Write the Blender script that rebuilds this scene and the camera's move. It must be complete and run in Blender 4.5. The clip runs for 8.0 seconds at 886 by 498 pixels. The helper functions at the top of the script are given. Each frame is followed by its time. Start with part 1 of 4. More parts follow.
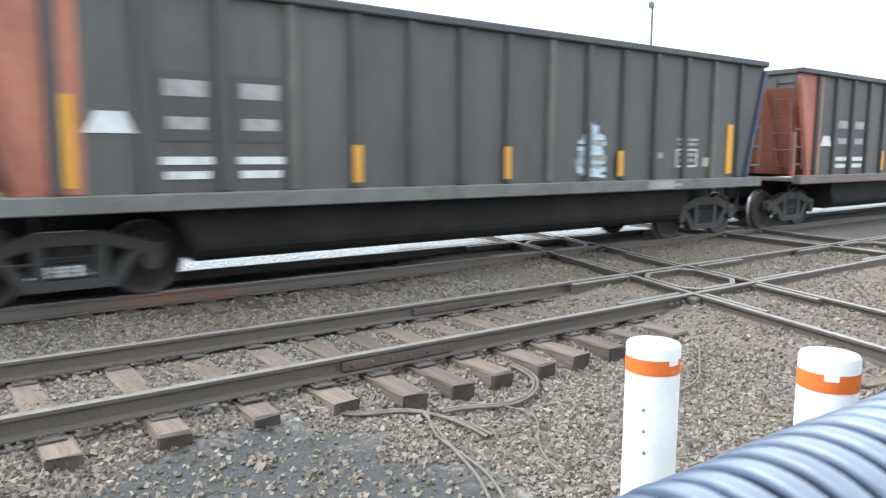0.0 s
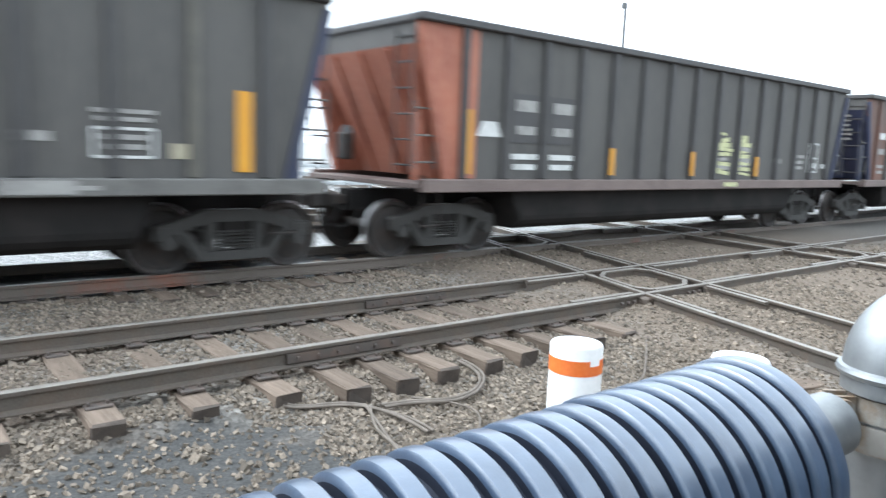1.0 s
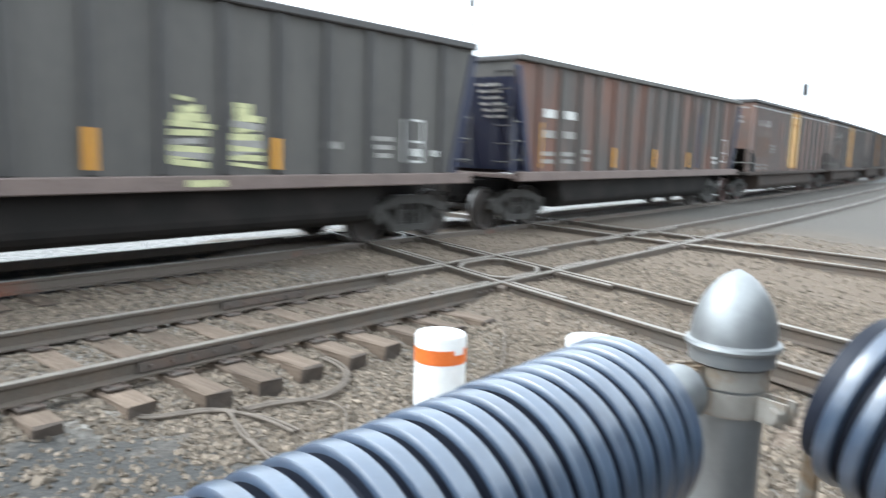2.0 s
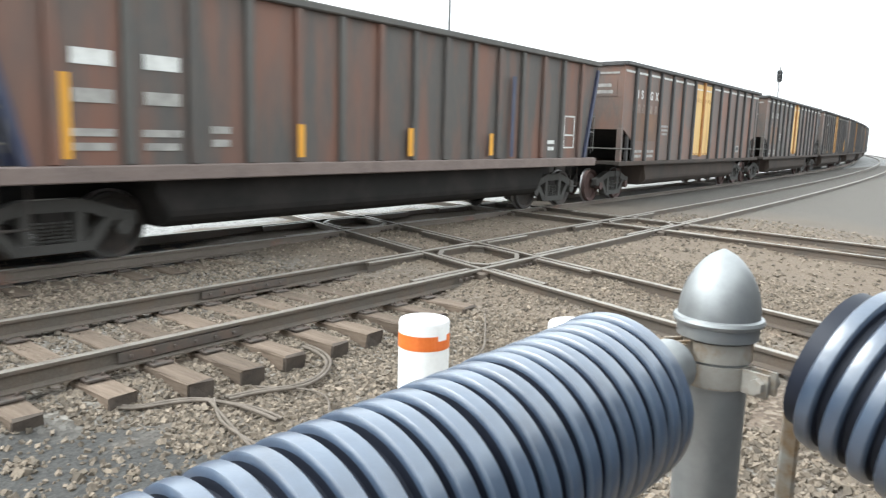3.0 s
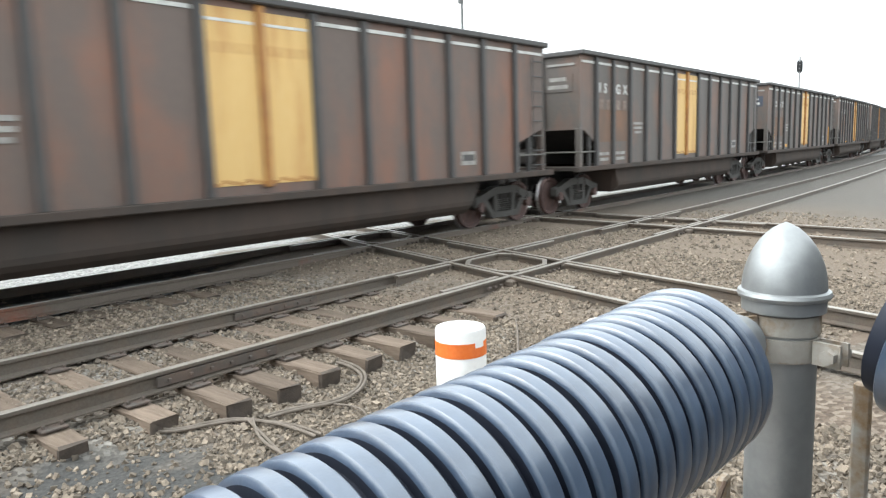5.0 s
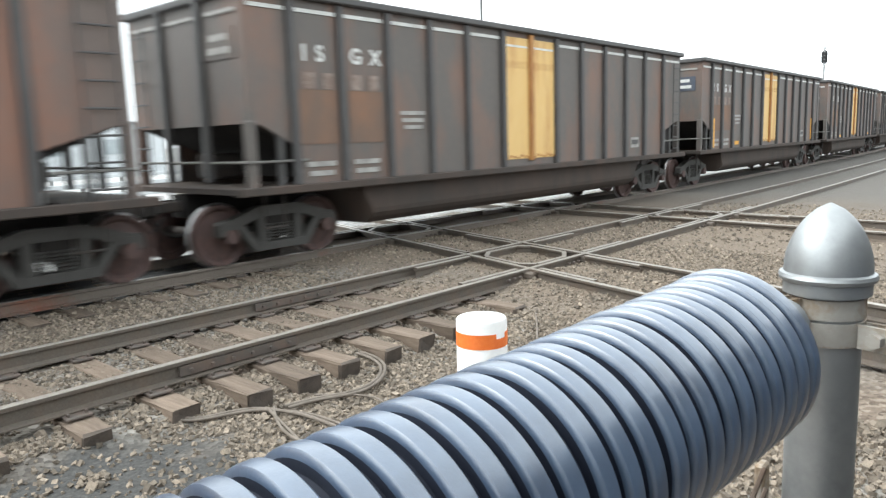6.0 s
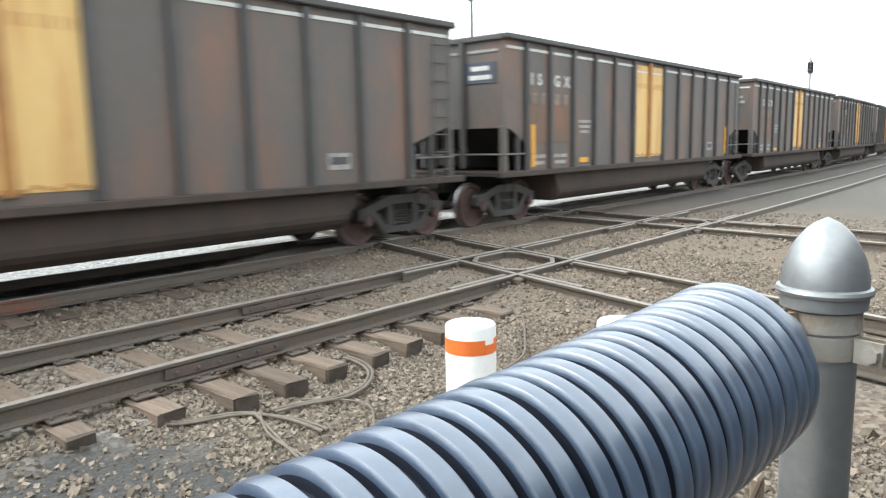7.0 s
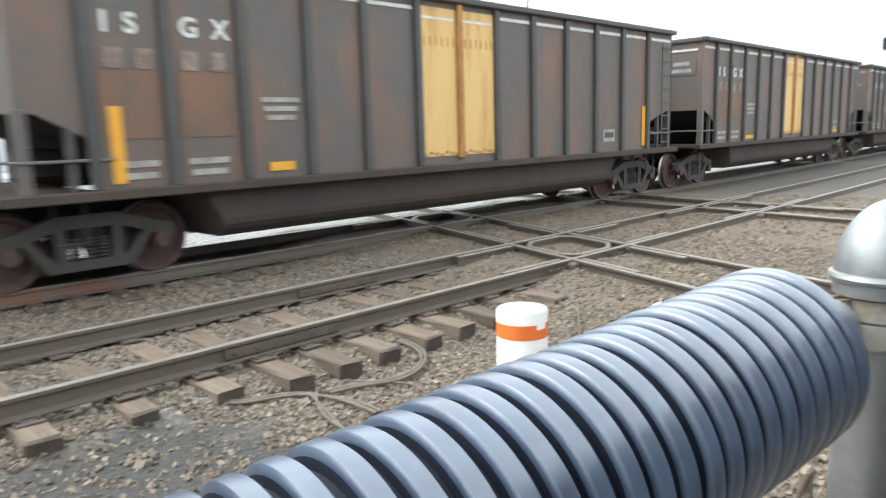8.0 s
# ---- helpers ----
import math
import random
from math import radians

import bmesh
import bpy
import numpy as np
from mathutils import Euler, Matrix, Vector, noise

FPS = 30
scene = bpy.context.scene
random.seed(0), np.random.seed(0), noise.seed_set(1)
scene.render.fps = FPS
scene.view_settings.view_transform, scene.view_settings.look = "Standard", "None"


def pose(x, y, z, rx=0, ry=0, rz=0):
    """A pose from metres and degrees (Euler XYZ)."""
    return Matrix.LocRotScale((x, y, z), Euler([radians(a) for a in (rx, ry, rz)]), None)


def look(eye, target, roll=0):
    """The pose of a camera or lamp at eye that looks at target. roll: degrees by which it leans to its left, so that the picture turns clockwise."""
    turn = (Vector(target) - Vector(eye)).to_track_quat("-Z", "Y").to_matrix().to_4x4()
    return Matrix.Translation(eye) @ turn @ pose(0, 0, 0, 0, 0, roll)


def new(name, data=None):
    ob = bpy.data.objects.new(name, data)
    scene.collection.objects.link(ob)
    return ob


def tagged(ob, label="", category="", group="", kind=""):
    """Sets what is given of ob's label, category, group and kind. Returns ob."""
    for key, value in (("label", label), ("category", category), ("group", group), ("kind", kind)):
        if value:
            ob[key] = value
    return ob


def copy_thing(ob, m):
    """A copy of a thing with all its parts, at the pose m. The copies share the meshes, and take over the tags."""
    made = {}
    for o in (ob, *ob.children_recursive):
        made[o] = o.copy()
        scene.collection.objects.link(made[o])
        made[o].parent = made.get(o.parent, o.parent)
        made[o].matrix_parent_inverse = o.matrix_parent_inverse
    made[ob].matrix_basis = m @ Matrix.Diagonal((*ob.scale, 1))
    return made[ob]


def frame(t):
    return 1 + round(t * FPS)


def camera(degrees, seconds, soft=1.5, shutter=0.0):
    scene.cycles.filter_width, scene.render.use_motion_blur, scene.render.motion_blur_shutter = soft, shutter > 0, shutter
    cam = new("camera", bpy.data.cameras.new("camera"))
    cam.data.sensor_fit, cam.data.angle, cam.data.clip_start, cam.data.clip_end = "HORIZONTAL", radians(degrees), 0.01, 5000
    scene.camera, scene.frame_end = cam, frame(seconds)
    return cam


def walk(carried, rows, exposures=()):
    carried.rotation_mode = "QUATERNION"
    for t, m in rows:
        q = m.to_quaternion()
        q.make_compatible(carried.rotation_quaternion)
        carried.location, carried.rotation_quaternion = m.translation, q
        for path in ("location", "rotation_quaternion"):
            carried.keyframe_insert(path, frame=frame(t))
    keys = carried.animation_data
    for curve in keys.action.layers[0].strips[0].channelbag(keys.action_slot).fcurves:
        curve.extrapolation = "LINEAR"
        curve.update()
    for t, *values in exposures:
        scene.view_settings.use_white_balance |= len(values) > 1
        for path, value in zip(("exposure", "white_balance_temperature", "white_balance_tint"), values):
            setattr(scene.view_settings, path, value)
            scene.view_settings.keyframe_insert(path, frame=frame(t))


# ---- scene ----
# ---------------------------------------------------------------- camera
PATH = [(0, -8.059, -5.499, 1.777, -7.55, -0.24, -36.34), (0.5, -7.962, -5.543, 1.787, -7.09, -0.76, -35.64),
        (1, -7.911, -5.592, 1.790, -8.03, -2.14, -38.54), (1.5, -7.941, -5.586, 1.790, -8.02, -1.44, -42.95),
        (2, -7.937, -5.592, 1.794, -8.10, -1.81, -49.87), (2.2, -7.946, -5.606, 1.794, -9.04, -1.70, -53.41),
        (3.3, -7.965, -5.574, 1.791, -9.20, -1.29, -48.98), (3.5, -7.963, -5.554, 1.779, -9.83, -0.43, -46.64),
        (4, -7.961, -5.548, 1.772, -11.89, 0.71, -49.71), (4.5, -7.958, -5.553, 1.773, -10.66, 0.77, -51.65),
        (4.7, -7.989, -5.578, 1.780, -7.95, 1.49, -50.31), (5.8, -7.992, -5.570, 1.768, -8.82, 2.00, -49.67),
        (6, -7.994, -5.564, 1.768, -8.66, 1.81, -48.64), (6.5, -7.997, -5.557, 1.771, -8.39, 1.40, -48.39),
        (7, -7.997, -5.556, 1.772, -8.31, 1.09, -49.50), (7.5, -8.003, -5.560, 1.771, -8.41, 1.09, -50.27),
        (8, -7.983, -5.563, 1.770, -9.45, 1.58, -45.19)]
cam = camera(62.91, 8.0, soft=1.3, shutter=0.45)
walk(cam, [(t, pose(x, y, z, 90 + p, r, w)) for t, x, y, z, p, r, w in PATH], 
     exposures=[(0, 1.38, 5700, 5), (1, 1.35, 5700, 5), (2, 1.33, 5850, 5), (3.3, 1.31, 6250, 5), (8, 1.29, 6200, 5)])

# ---------------------------------------------------------------- sky and sun: bright overcast
world = bpy.data.worlds.new("overcast_sky")
scene.world = world
world.use_nodes = True
wn, wl = world.node_tree.nodes, world.node_tree.links
sky = wn.new("ShaderNodeTexSky")
sky.sky_type, sky.sun_disc = "NISHITA", False
sky.sun_elevation, sky.sun_rotation = radians(49), radians(320)
sky.dust_density, sky.air_density = 6.0, 1.0
pale = wn.new("ShaderNodeHueSaturation")
pale.inputs["Saturation"].default_value = 0.12
cloud = wn.new("ShaderNodeMix")
cloud.data_type = "RGBA"
cloud.inputs[0].default_value = 0.75
cloud.inputs[7].default_value = (9.6, 9.9, 10.1, 1)
wl.new(sky.outputs[0], pale.inputs["Color"])
wl.new(pale.outputs[0], cloud.inputs[6])
wl.new(cloud.outputs[2], wn["Background"].inputs["Color"])
wn["Background"].inputs["Strength"].default_value = 0.115
sun = new("sun", bpy.data.lights.new("sun", "SUN"))
sun.data.energy, sun.data.angle, sun.data.color = 1.0, radians(25), (1.0, 0.97, 0.93)
sun.matrix_world = look((-25, 30, 45), (0, 0, 0))

# ---------------------------------------------------------------- materials


def material(name, colour, second=None, third=None, scale=6.0, rough=0.75, metal=0.0, bump=0.25, fine=60.0, mix=(0.42, 0.62),
             streak=1.0, grain=1.0, spec=0.5, vary=0.0, island=False):
    """Two blended tones and a third in patches, with relief; streak > 1 stretches the pattern upright."""
    m = bpy.data.materials.new(name)
    m.use_nodes = True
    n, k = m.node_tree.nodes, m.node_tree.links
    b = n["Principled BSDF"]
    b.inputs["Roughness"].default_value, b.inputs["Metallic"].default_value = rough, metal
    b.inputs["Specular IOR Level"].default_value = spec
    co = n.new("ShaderNodeTexCoord")
    mp = n.new("ShaderNodeMapping")
    mp.inputs["Scale"].default_value = (1, 1 / grain, 1 / streak)
    k.new(co.outputs["Object"], mp.inputs["Vector"])
    second = second or tuple(c * 0.72 for c in colour)
    third = third or tuple(c * 1.2 for c in colour)

    def noise_ramp(sc, lo, hi, det=6.0):
        t = n.new("ShaderNodeTexNoise")
        t.inputs["Scale"].default_value, t.inputs["Detail"].default_value = sc, det
        t.inputs["Roughness"].default_value = 0.62
        k.new(mp.outputs[0], t.inputs["Vector"])
        r = n.new("ShaderNodeMapRange")
        r.inputs["From Min"].default_value, r.inputs["From Max"].default_value = lo, hi
        k.new(t.outputs["Fac"], r.inputs["Value"])
        return r.outputs[0], t.outputs["Fac"]

    def blend(f, a, c):
        x = n.new("ShaderNodeMix")
        x.data_type = "RGBA"
        k.new(f, x.inputs[0])
        for socket, v in ((x.inputs[6], a), (x.inputs[7], c)):
            if isinstance(v, tuple):
                socket.default_value = (*v, 1)
            else:
                k.new(v, socket)
        return x.outputs[2]

    big, _ = noise_ramp(scale, *mix)
    small, raw = noise_ramp(fine, 0.35, 0.7)
    half = n.new("ShaderNodeMath")
    half.operation = "MULTIPLY"
    half.inputs[1].default_value = 0.45
    k.new(small, half.inputs[0])
    col = blend(half.outputs[0], blend(big, colour, second), third)
    if vary:
        if island:
            o = n.new("ShaderNodeNewGeometry")
            rnd = o.outputs["Random Per Island"]
        else:
            o = n.new("ShaderNodeObjectInfo")
            rnd = o.outputs["Random"]
        h = n.new("ShaderNodeHueSaturation")
        r = n.new("ShaderNodeMapRange")
        r.inputs["To Min"].default_value, r.inputs["To Max"].default_value = 1 - vary, 1 + vary
        k.new(rnd, r.inputs["Value"])
        k.new(r.outputs[0], h.inputs["Value"])
        k.new(col, h.inputs["Color"])
        col = h.outputs[0]
    k.new(col, b.inputs["Base Color"])
    if bump:
        bp = n.new("ShaderNodeBump")
        bp.inputs["Strength"].default_value, bp.inputs["Distance"].default_value = bump, 0.01
        k.new(raw, bp.inputs["Height"])
        k.new(bp.outputs[0], b.inputs["Normal"])
    return m


M = dict(
    car_grey=material("weathered_dark_grey_paint", (0.096, 0.091, 0.086), (0.066, 0.063, 0.061), (0.132, 0.122, 0.106), 1.1, 0.65, 0, 0.1, 22, streak=6, spec=0.4),
    car_rust=material("rust_streaked_grey_paint", (0.072, 0.068, 0.065), (0.170, 0.077, 0.052), (0.125, 0.098, 0.080), 1.5, 0.65, 0, 0.12, 24, (0.44, 0.62), 7),
    car_brown=material("brown_grey_hopper_paint", (0.099, 0.088, 0.082), (0.175, 0.098, 0.071), (0.142, 0.118, 0.100), 1.0, 0.6, 0, 0.1, 22, (0.48, 0.66), 2.5),
    car_red=material("red_brown_hopper_paint", (0.118, 0.090, 0.079), (0.215, 0.102, 0.068), (0.160, 0.120, 0.098), 1.0, 0.6, 0, 0.1, 22, (0.46, 0.66), 2.5),
    rust_patch=material("thin_orange_rust", (0.135, 0.088, 0.064), (0.20, 0.105, 0.062), (0.15, 0.10, 0.075), 1.6, 0.7, 0, 0.1, 22, (0.4, 0.6), 2),
    rib=material("dark_rib_paint", (0.056, 0.053, 0.053), (0.07, 0.066, 0.064), None, 2.0, 0.6, 0, 0.1, 30),
    rib_tan=material("dusty_rib_paint", (0.13, 0.12, 0.10), (0.09, 0.085, 0.075), None, 2.0, 0.7, 0, 0.1, 30),
    rib_cream=material("cream_paint_patch", (0.42, 0.38, 0.27), (0.30, 0.27, 0.2), None, 6, 0.7, 0, 0.05, 40),
    navy=material("navy_paint_and_recess_shade", (0.032, 0.038, 0.078), (0.045, 0.05, 0.08), None, 3.0, 0.55, 0, 0.05, 30),
    orange=material("faded_orange_red_paint", (0.37, 0.125, 0.072), (0.25, 0.075, 0.045), (0.48, 0.23, 0.15), 1.6, 0.6, 0, 0.1, 18, streak=3),
    sill=material("dusty_sill_paint", (0.15, 0.145, 0.135), (0.10, 0.095, 0.09), (0.20, 0.19, 0.17), 2.2, 0.75, 0, 0.15, 30),
    sill_red=material("dull_red_sill_paint", (0.165, 0.122, 0.108), (0.125, 0.092, 0.082), (0.235, 0.20, 0.18), 2.2, 0.75, 0, 0.2, 30),
    # near-black tone for the parts beneath the car bodies
    belly=material("near_black_underframe_steel", (0.019, 0.0175, 0.0165), (0.030, 0.026, 0.024), None, 1.5, 0.9, 0, 0.15, 30, spec=0.2),
    tub=material("dirty_brown_belly_steel", (0.055, 0.047, 0.042), (0.080, 0.058, 0.048), None, 1.2, 0.85, 0, 0.12, 24, streak=2, spec=0.25),
    iron=material("grimy_cast_iron", (0.040, 0.036, 0.033), (0.062, 0.047, 0.040), None, 4.0, 0.7, 0.15, 0.25, 40),
    tread=material("bright_wheel_tread", (0.34, 0.33, 0.33), (0.24, 0.23, 0.22), None, 6, 0.35, 0.85, 0.02, 60),
    wheel_red=material("rusty_wheel_plate", (0.075, 0.047, 0.043), (0.105, 0.060, 0.050), None, 5.0, 0.75, 0.1, 0.15, 40),
    yellow=material("safety_yellow_panel", (0.68, 0.32, 0.022), (0.54, 0.22, 0.02), (0.72, 0.40, 0.06), 2.4, 0.6, 0, 0.06, 26, (0.5, 0.75), 4),
    panel=material("pale_yellow_painted_panel", (0.63, 0.41, 0.15), (0.46, 0.23, 0.065), (0.69, 0.50, 0.23), 3.0, 0.6, 0, 0.06, 26, (0.52, 0.72), 7),
    panel_rust=material("rust_bleeding_through_yellow", (0.42, 0.20, 0.055), (0.24, 0.10, 0.035), (0.5, 0.28, 0.09), 5, 0.7, 0, 0.08, 30, streak=3),
    white=material("chalky_white_paint", (0.62, 0.62, 0.60), (0.45, 0.45, 0.43), None, 5, 0.7, 0, 0.05, 40),
    faint=material("faded_white_paint", (0.33, 0.32, 0.30), (0.20, 0.19, 0.18), None, 5, 0.75, 0, 0.05, 40),
    number=material("worn_rusting_stencil_paint", (0.26, 0.21, 0.18), (0.15, 0.10, 0.08), None, 9, 0.75, 0, 0.05, 40, (0.4, 0.55)),
    board=material("faded_blue_grey_board", (0.055, 0.066, 0.092), (0.07, 0.075, 0.09), None, 3.0, 0.65, 0, 0.05, 30),
    tag_blue=material("pale_blue_spray_paint", (0.5, 0.6, 0.66), (0.3, 0.36, 0.4), None, 7, 0.6, 0, 0.02, 30),
    tag_yellow=material("pale_yellow_spray_paint", (0.55, 0.55, 0.30), (0.36, 0.36, 0.2), None, 7, 0.6, 0, 0.02, 30),
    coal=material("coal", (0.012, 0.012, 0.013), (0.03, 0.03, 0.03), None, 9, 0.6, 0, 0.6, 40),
    rail=material("brown_rail_steel", (0.105, 0.088, 0.073), (0.128, 0.095, 0.072), (0.165, 0.146, 0.125), 3.0, 0.65, 0.2, 0.25, 50),
    rail_top=material("worn_rail_head", (0.30, 0.272, 0.238), (0.22, 0.195, 0.168), (0.40, 0.37, 0.33), 4.0, 0.42, 0.4, 0.06, 60),
    rail_rust=material("rust_patched_rail_steel", (0.135, 0.112, 0.094), (0.215, 0.085, 0.052), (0.18, 0.15, 0.125), 0.45, 0.75, 0.1, 0.25, 40, (0.56, 0.66)),
    tie=material("weathered_tie_timber", (0.185, 0.138, 0.103), (0.100, 0.071, 0.052), (0.25, 0.198, 0.152), 7.0, 0.85, 0, 0.9, 38, (0.38, 0.66), grain=7.0, vary=0.35),
    tie_end=material("dark_tie_end_grain", (0.085, 0.067, 0.054), (0.055, 0.044, 0.037), None, 9.0, 0.9, 0, 0.6, 70, vary=0.2),
    plate=material("tie_plate_steel", (0.10, 0.085, 0.075), (0.14, 0.10, 0.08), None, 8.0, 0.7, 0.2, 0.2, 60),
    stone=material("crushed_ballast_stone", (0.205, 0.164, 0.124), (0.122, 0.098, 0.075), (0.33, 0.285, 0.23), 14.0, 0.9, 0, 0.3, 90, vary=0.5, island=True),
    bollard=material("white_bollard_sleeve", (0.80, 0.80, 0.79), (0.72, 0.71, 0.69), (0.84, 0.84, 0.83), 4, 0.5, 0, 0.02, 50),
    tape=material("orange_reflective_tape", (0.85, 0.20, 0.035), (0.78, 0.16, 0.03), (0.9, 0.26, 0.06), 6, 0.45, 0, 0.02, 60),
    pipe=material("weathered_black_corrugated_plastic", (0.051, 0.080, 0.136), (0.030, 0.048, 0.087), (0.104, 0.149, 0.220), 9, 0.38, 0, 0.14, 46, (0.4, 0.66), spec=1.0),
    # same plastic, darkened: the shade between the ribs is in this colour
    groove_shade=material("black_plastic_groove_shade", (0.016, 0.019, 0.030), (0.024, 0.028, 0.042), None, 9, 0.5, 0, 0.05, 70, spec=0.3),
    galv=material("galvanised_steel", (0.37, 0.38, 0.385), (0.29, 0.30, 0.305), (0.44, 0.45, 0.455), 9, 0.42, 0.65, 0.05, 90),
    galv_rust=material("rust_stained_galvanised_band", (0.36, 0.335, 0.30), (0.25, 0.165, 0.09), (0.44, 0.43, 0.40), 22, 0.6, 0.3, 0.15, 120, (0.42, 0.56)),
    wire=material("rusty_fence_wire", (0.12, 0.09, 0.07), (0.17, 0.11, 0.08), None, 20, 0.7, 0.4, 0.1, 80),
    cable=material("dusty_grey_cable", (0.185, 0.155, 0.128), (0.13, 0.108, 0.088), None, 9, 0.8, 0, 0.2, 80),
    signal=material("black_signal_paint", (0.02, 0.02, 0.022), (0.03, 0.03, 0.032), None, 5, 0.6, 0, 0.05, 40),
    pole=material("dull_steel_pole", (0.30, 0.30, 0.30), (0.24, 0.24, 0.24), None, 3, 0.6, 0.4, 0.05, 40),
    mast_dark=material("dark_weathered_mast", (0.13, 0.13, 0.13), (0.10, 0.10, 0.10), None, 3, 0.7, 0.1, 0.05, 40),
    far_wall=material("pale_hazy_far_wall", (0.52, 0.54, 0.55), (0.46, 0.48, 0.49), None, 0.4, 0.9, 0, 0.02, 8),
    far_dark=material("hazy_far_roof", (0.34, 0.37, 0.38), (0.28, 0.31, 0.32), None, 0.4, 0.9, 0, 0.02, 8),
    # leaf tone is lightened: distance haze is mixed into the colour
    leaf=material("hazy_far_foliage", (0.27, 0.30, 0.27), (0.21, 0.24, 0.21), None, 1.2, 0.9, 0, 0.1, 9),
    # for the added wall out of view; dark so that it bounces little
    wall_dark=material("dark_sky_blocker", (0.045, 0.043, 0.042), (0.03, 0.029, 0.028), None, 1.5, 0.85, 0, 0.2, 20),
    truck=material("dusty_cast_truck_steel", (0.052, 0.050, 0.046), (0.040, 0.037, 0.034), (0.078, 0.071, 0.064), 4.0, 0.75, 0.05, 0.25, 40),
    bark=material("grey_bark", (0.14, 0.12, 0.10), None, None, 4, 0.9, 0, 0.3, 40),
)

M["pipe"].node_tree.nodes["Principled BSDF"].inputs["Coat Weight"].default_value = 1.0
M["pipe"].node_tree.nodes["Principled BSDF"].inputs["Coat Roughness"].default_value = 0.32
M["pipe"].node_tree.nodes["Principled BSDF"].inputs["Coat IOR"].default_value = 1.7


def ground_material():
    """Brown crushed stone near the tracks, pale limestone past the far track, grey asphalt off to one side."""
    m = bpy.data.materials.new("ballast_and_lot_ground")
    m.use_nodes = True
    n, k = m.node_tree.nodes, m.node_tree.links
    b = n["Principled BSDF"]
    b.inputs["Roughness"].default_value = 0.92
    co = n.new("ShaderNodeTexCoord")
    sep = n.new("ShaderNodeSeparateXYZ")
    k.new(co.outputs["Object"], sep.inputs[0])

    def tex(kind, scale, detail=None):
        t = n.new(kind)
        t.inputs["Scale"].default_value = scale
        if detail:
            t.inputs["Detail"].default_value = detail
        k.new(co.outputs["Object"], t.inputs["Vector"])
        return t

    def ramp(src, pts):
        r = n.new("ShaderNodeValToRGB")
        while len(r.color_ramp.elements) < len(pts):
            r.color_ramp.elements.new(0.5)
        for e, (p, c) in zip(r.color_ramp.elements, pts):
            e.position, e.color = p, (*c, 1)
        k.new(src, r.inputs[0])
        return r.outputs[0]

    def mixed(f, a, c):
        x = n.new("ShaderNodeMix")
        x.data_type = "RGBA"
        k.new(f, x.inputs[0])
        k.new(a, x.inputs[6])
        k.new(c, x.inputs[7])
        return x.outputs[2]

    def step(src, lo, hi):
        r = n.new("ShaderNodeMapRange")
        r.inputs["From Min"].default_value, r.inputs["From Max"].default_value = lo, hi
        k.new(src, r.inputs["Value"])
        return r.outputs[0]

    cells = tex("ShaderNodeTexVoronoi", 24)
    blot = tex("ShaderNodeTexNoise", 0.55, 5)
    fine = tex("ShaderNodeTexNoise", 45, 5)
    sepc = n.new("ShaderNodeSeparateColor")
    k.new(cells.outputs["Color"], sepc.inputs[0])
    grey = ramp(sepc.outputs[0], [(0.0, (0.085, 0.075, 0.065)), (0.55, (0.17, 0.152, 0.13)), (1.0, (0.30, 0.28, 0.25))])
    brown = ramp(sepc.outputs[0], [(0.0, (0.085, 0.062, 0.045)), (0.55, (0.165, 0.125, 0.095)), (1.0, (0.26, 0.215, 0.17))])
    near = mixed(step(blot.outputs["Fac"], 0.42, 0.6), grey, brown)
    earth_x = n.new("ShaderNodeMath")
    earth_x.operation = "MULTIPLY_ADD"
    earth_x.inputs[1].default_value = 3.0
    k.new(blot.outputs["Fac"], earth_x.inputs[0])
    k.new(sep.outputs["X"], earth_x.inputs[2])
    earth = ramp(fine.outputs["Fac"], [(0.3, (0.105, 0.080, 0.058)), (0.7, (0.205, 0.160, 0.120))])
    near = mixed(step(earth_x.outputs[0], -0.6, 1.6), near, earth)
    pale = ramp(fine.outputs["Fac"], [(0.3, (0.30, 0.295, 0.285)), (0.7, (0.46, 0.455, 0.445))])
    lot = ramp(fine.outputs["Fac"], [(0.3, (0.076, 0.068, 0.059)), (0.7, (0.138, 0.125, 0.110))])
    mud = n.new("ShaderNodeVectorMath")
    mud.operation = "DISTANCE"
    mud.inputs[1].default_value = (-6.5, -1.9, -0.36)
    k.new(co.outputs["Object"], mud.inputs[0])
    spread = n.new("ShaderNodeMath")
    spread.operation = "MULTIPLY_ADD"
    spread.inputs[1].default_value = 1.4
    big = tex("ShaderNodeTexNoise", 1.6, 5)
    k.new(big.outputs["Fac"], spread.inputs[0])
    k.new(mud.outputs["Value"], spread.inputs[2])
    soil = ramp(fine.outputs["Fac"], [(0.3, (0.042, 0.041, 0.040)), (0.7, (0.082, 0.079, 0.074))])
    near = mixed(step(spread.outputs[0], 2.35, 1.95), near, soil)
    # wobbling borders
    wob = tex("ShaderNodeTexNoise", 0.8, 4)
    add = n.new("ShaderNodeMath")
    add.operation = "MULTIPLY_ADD"
    add.inputs[1].default_value = 1.6
    k.new(wob.outputs["Fac"], add.inputs[0])
    k.new(sep.outputs["Y"], add.inputs[2])
    gravel = ramp(sepc.outputs[0], [(0.0, (0.14, 0.138, 0.134)), (0.55, (0.275, 0.272, 0.265)), (1.0, (0.44, 0.435, 0.425))])
    col = mixed(step(add.outputs[0], 6.9, 7.5), near, gravel)
    col = mixed(step(add.outputs[0], 12.0, 20.0), col, pale)
    addx = n.new("ShaderNodeMath")
    addx.operation = "MULTIPLY_ADD"
    addx.inputs[1].default_value = 3.0
    k.new(wob.outputs["Fac"], addx.inputs[0])
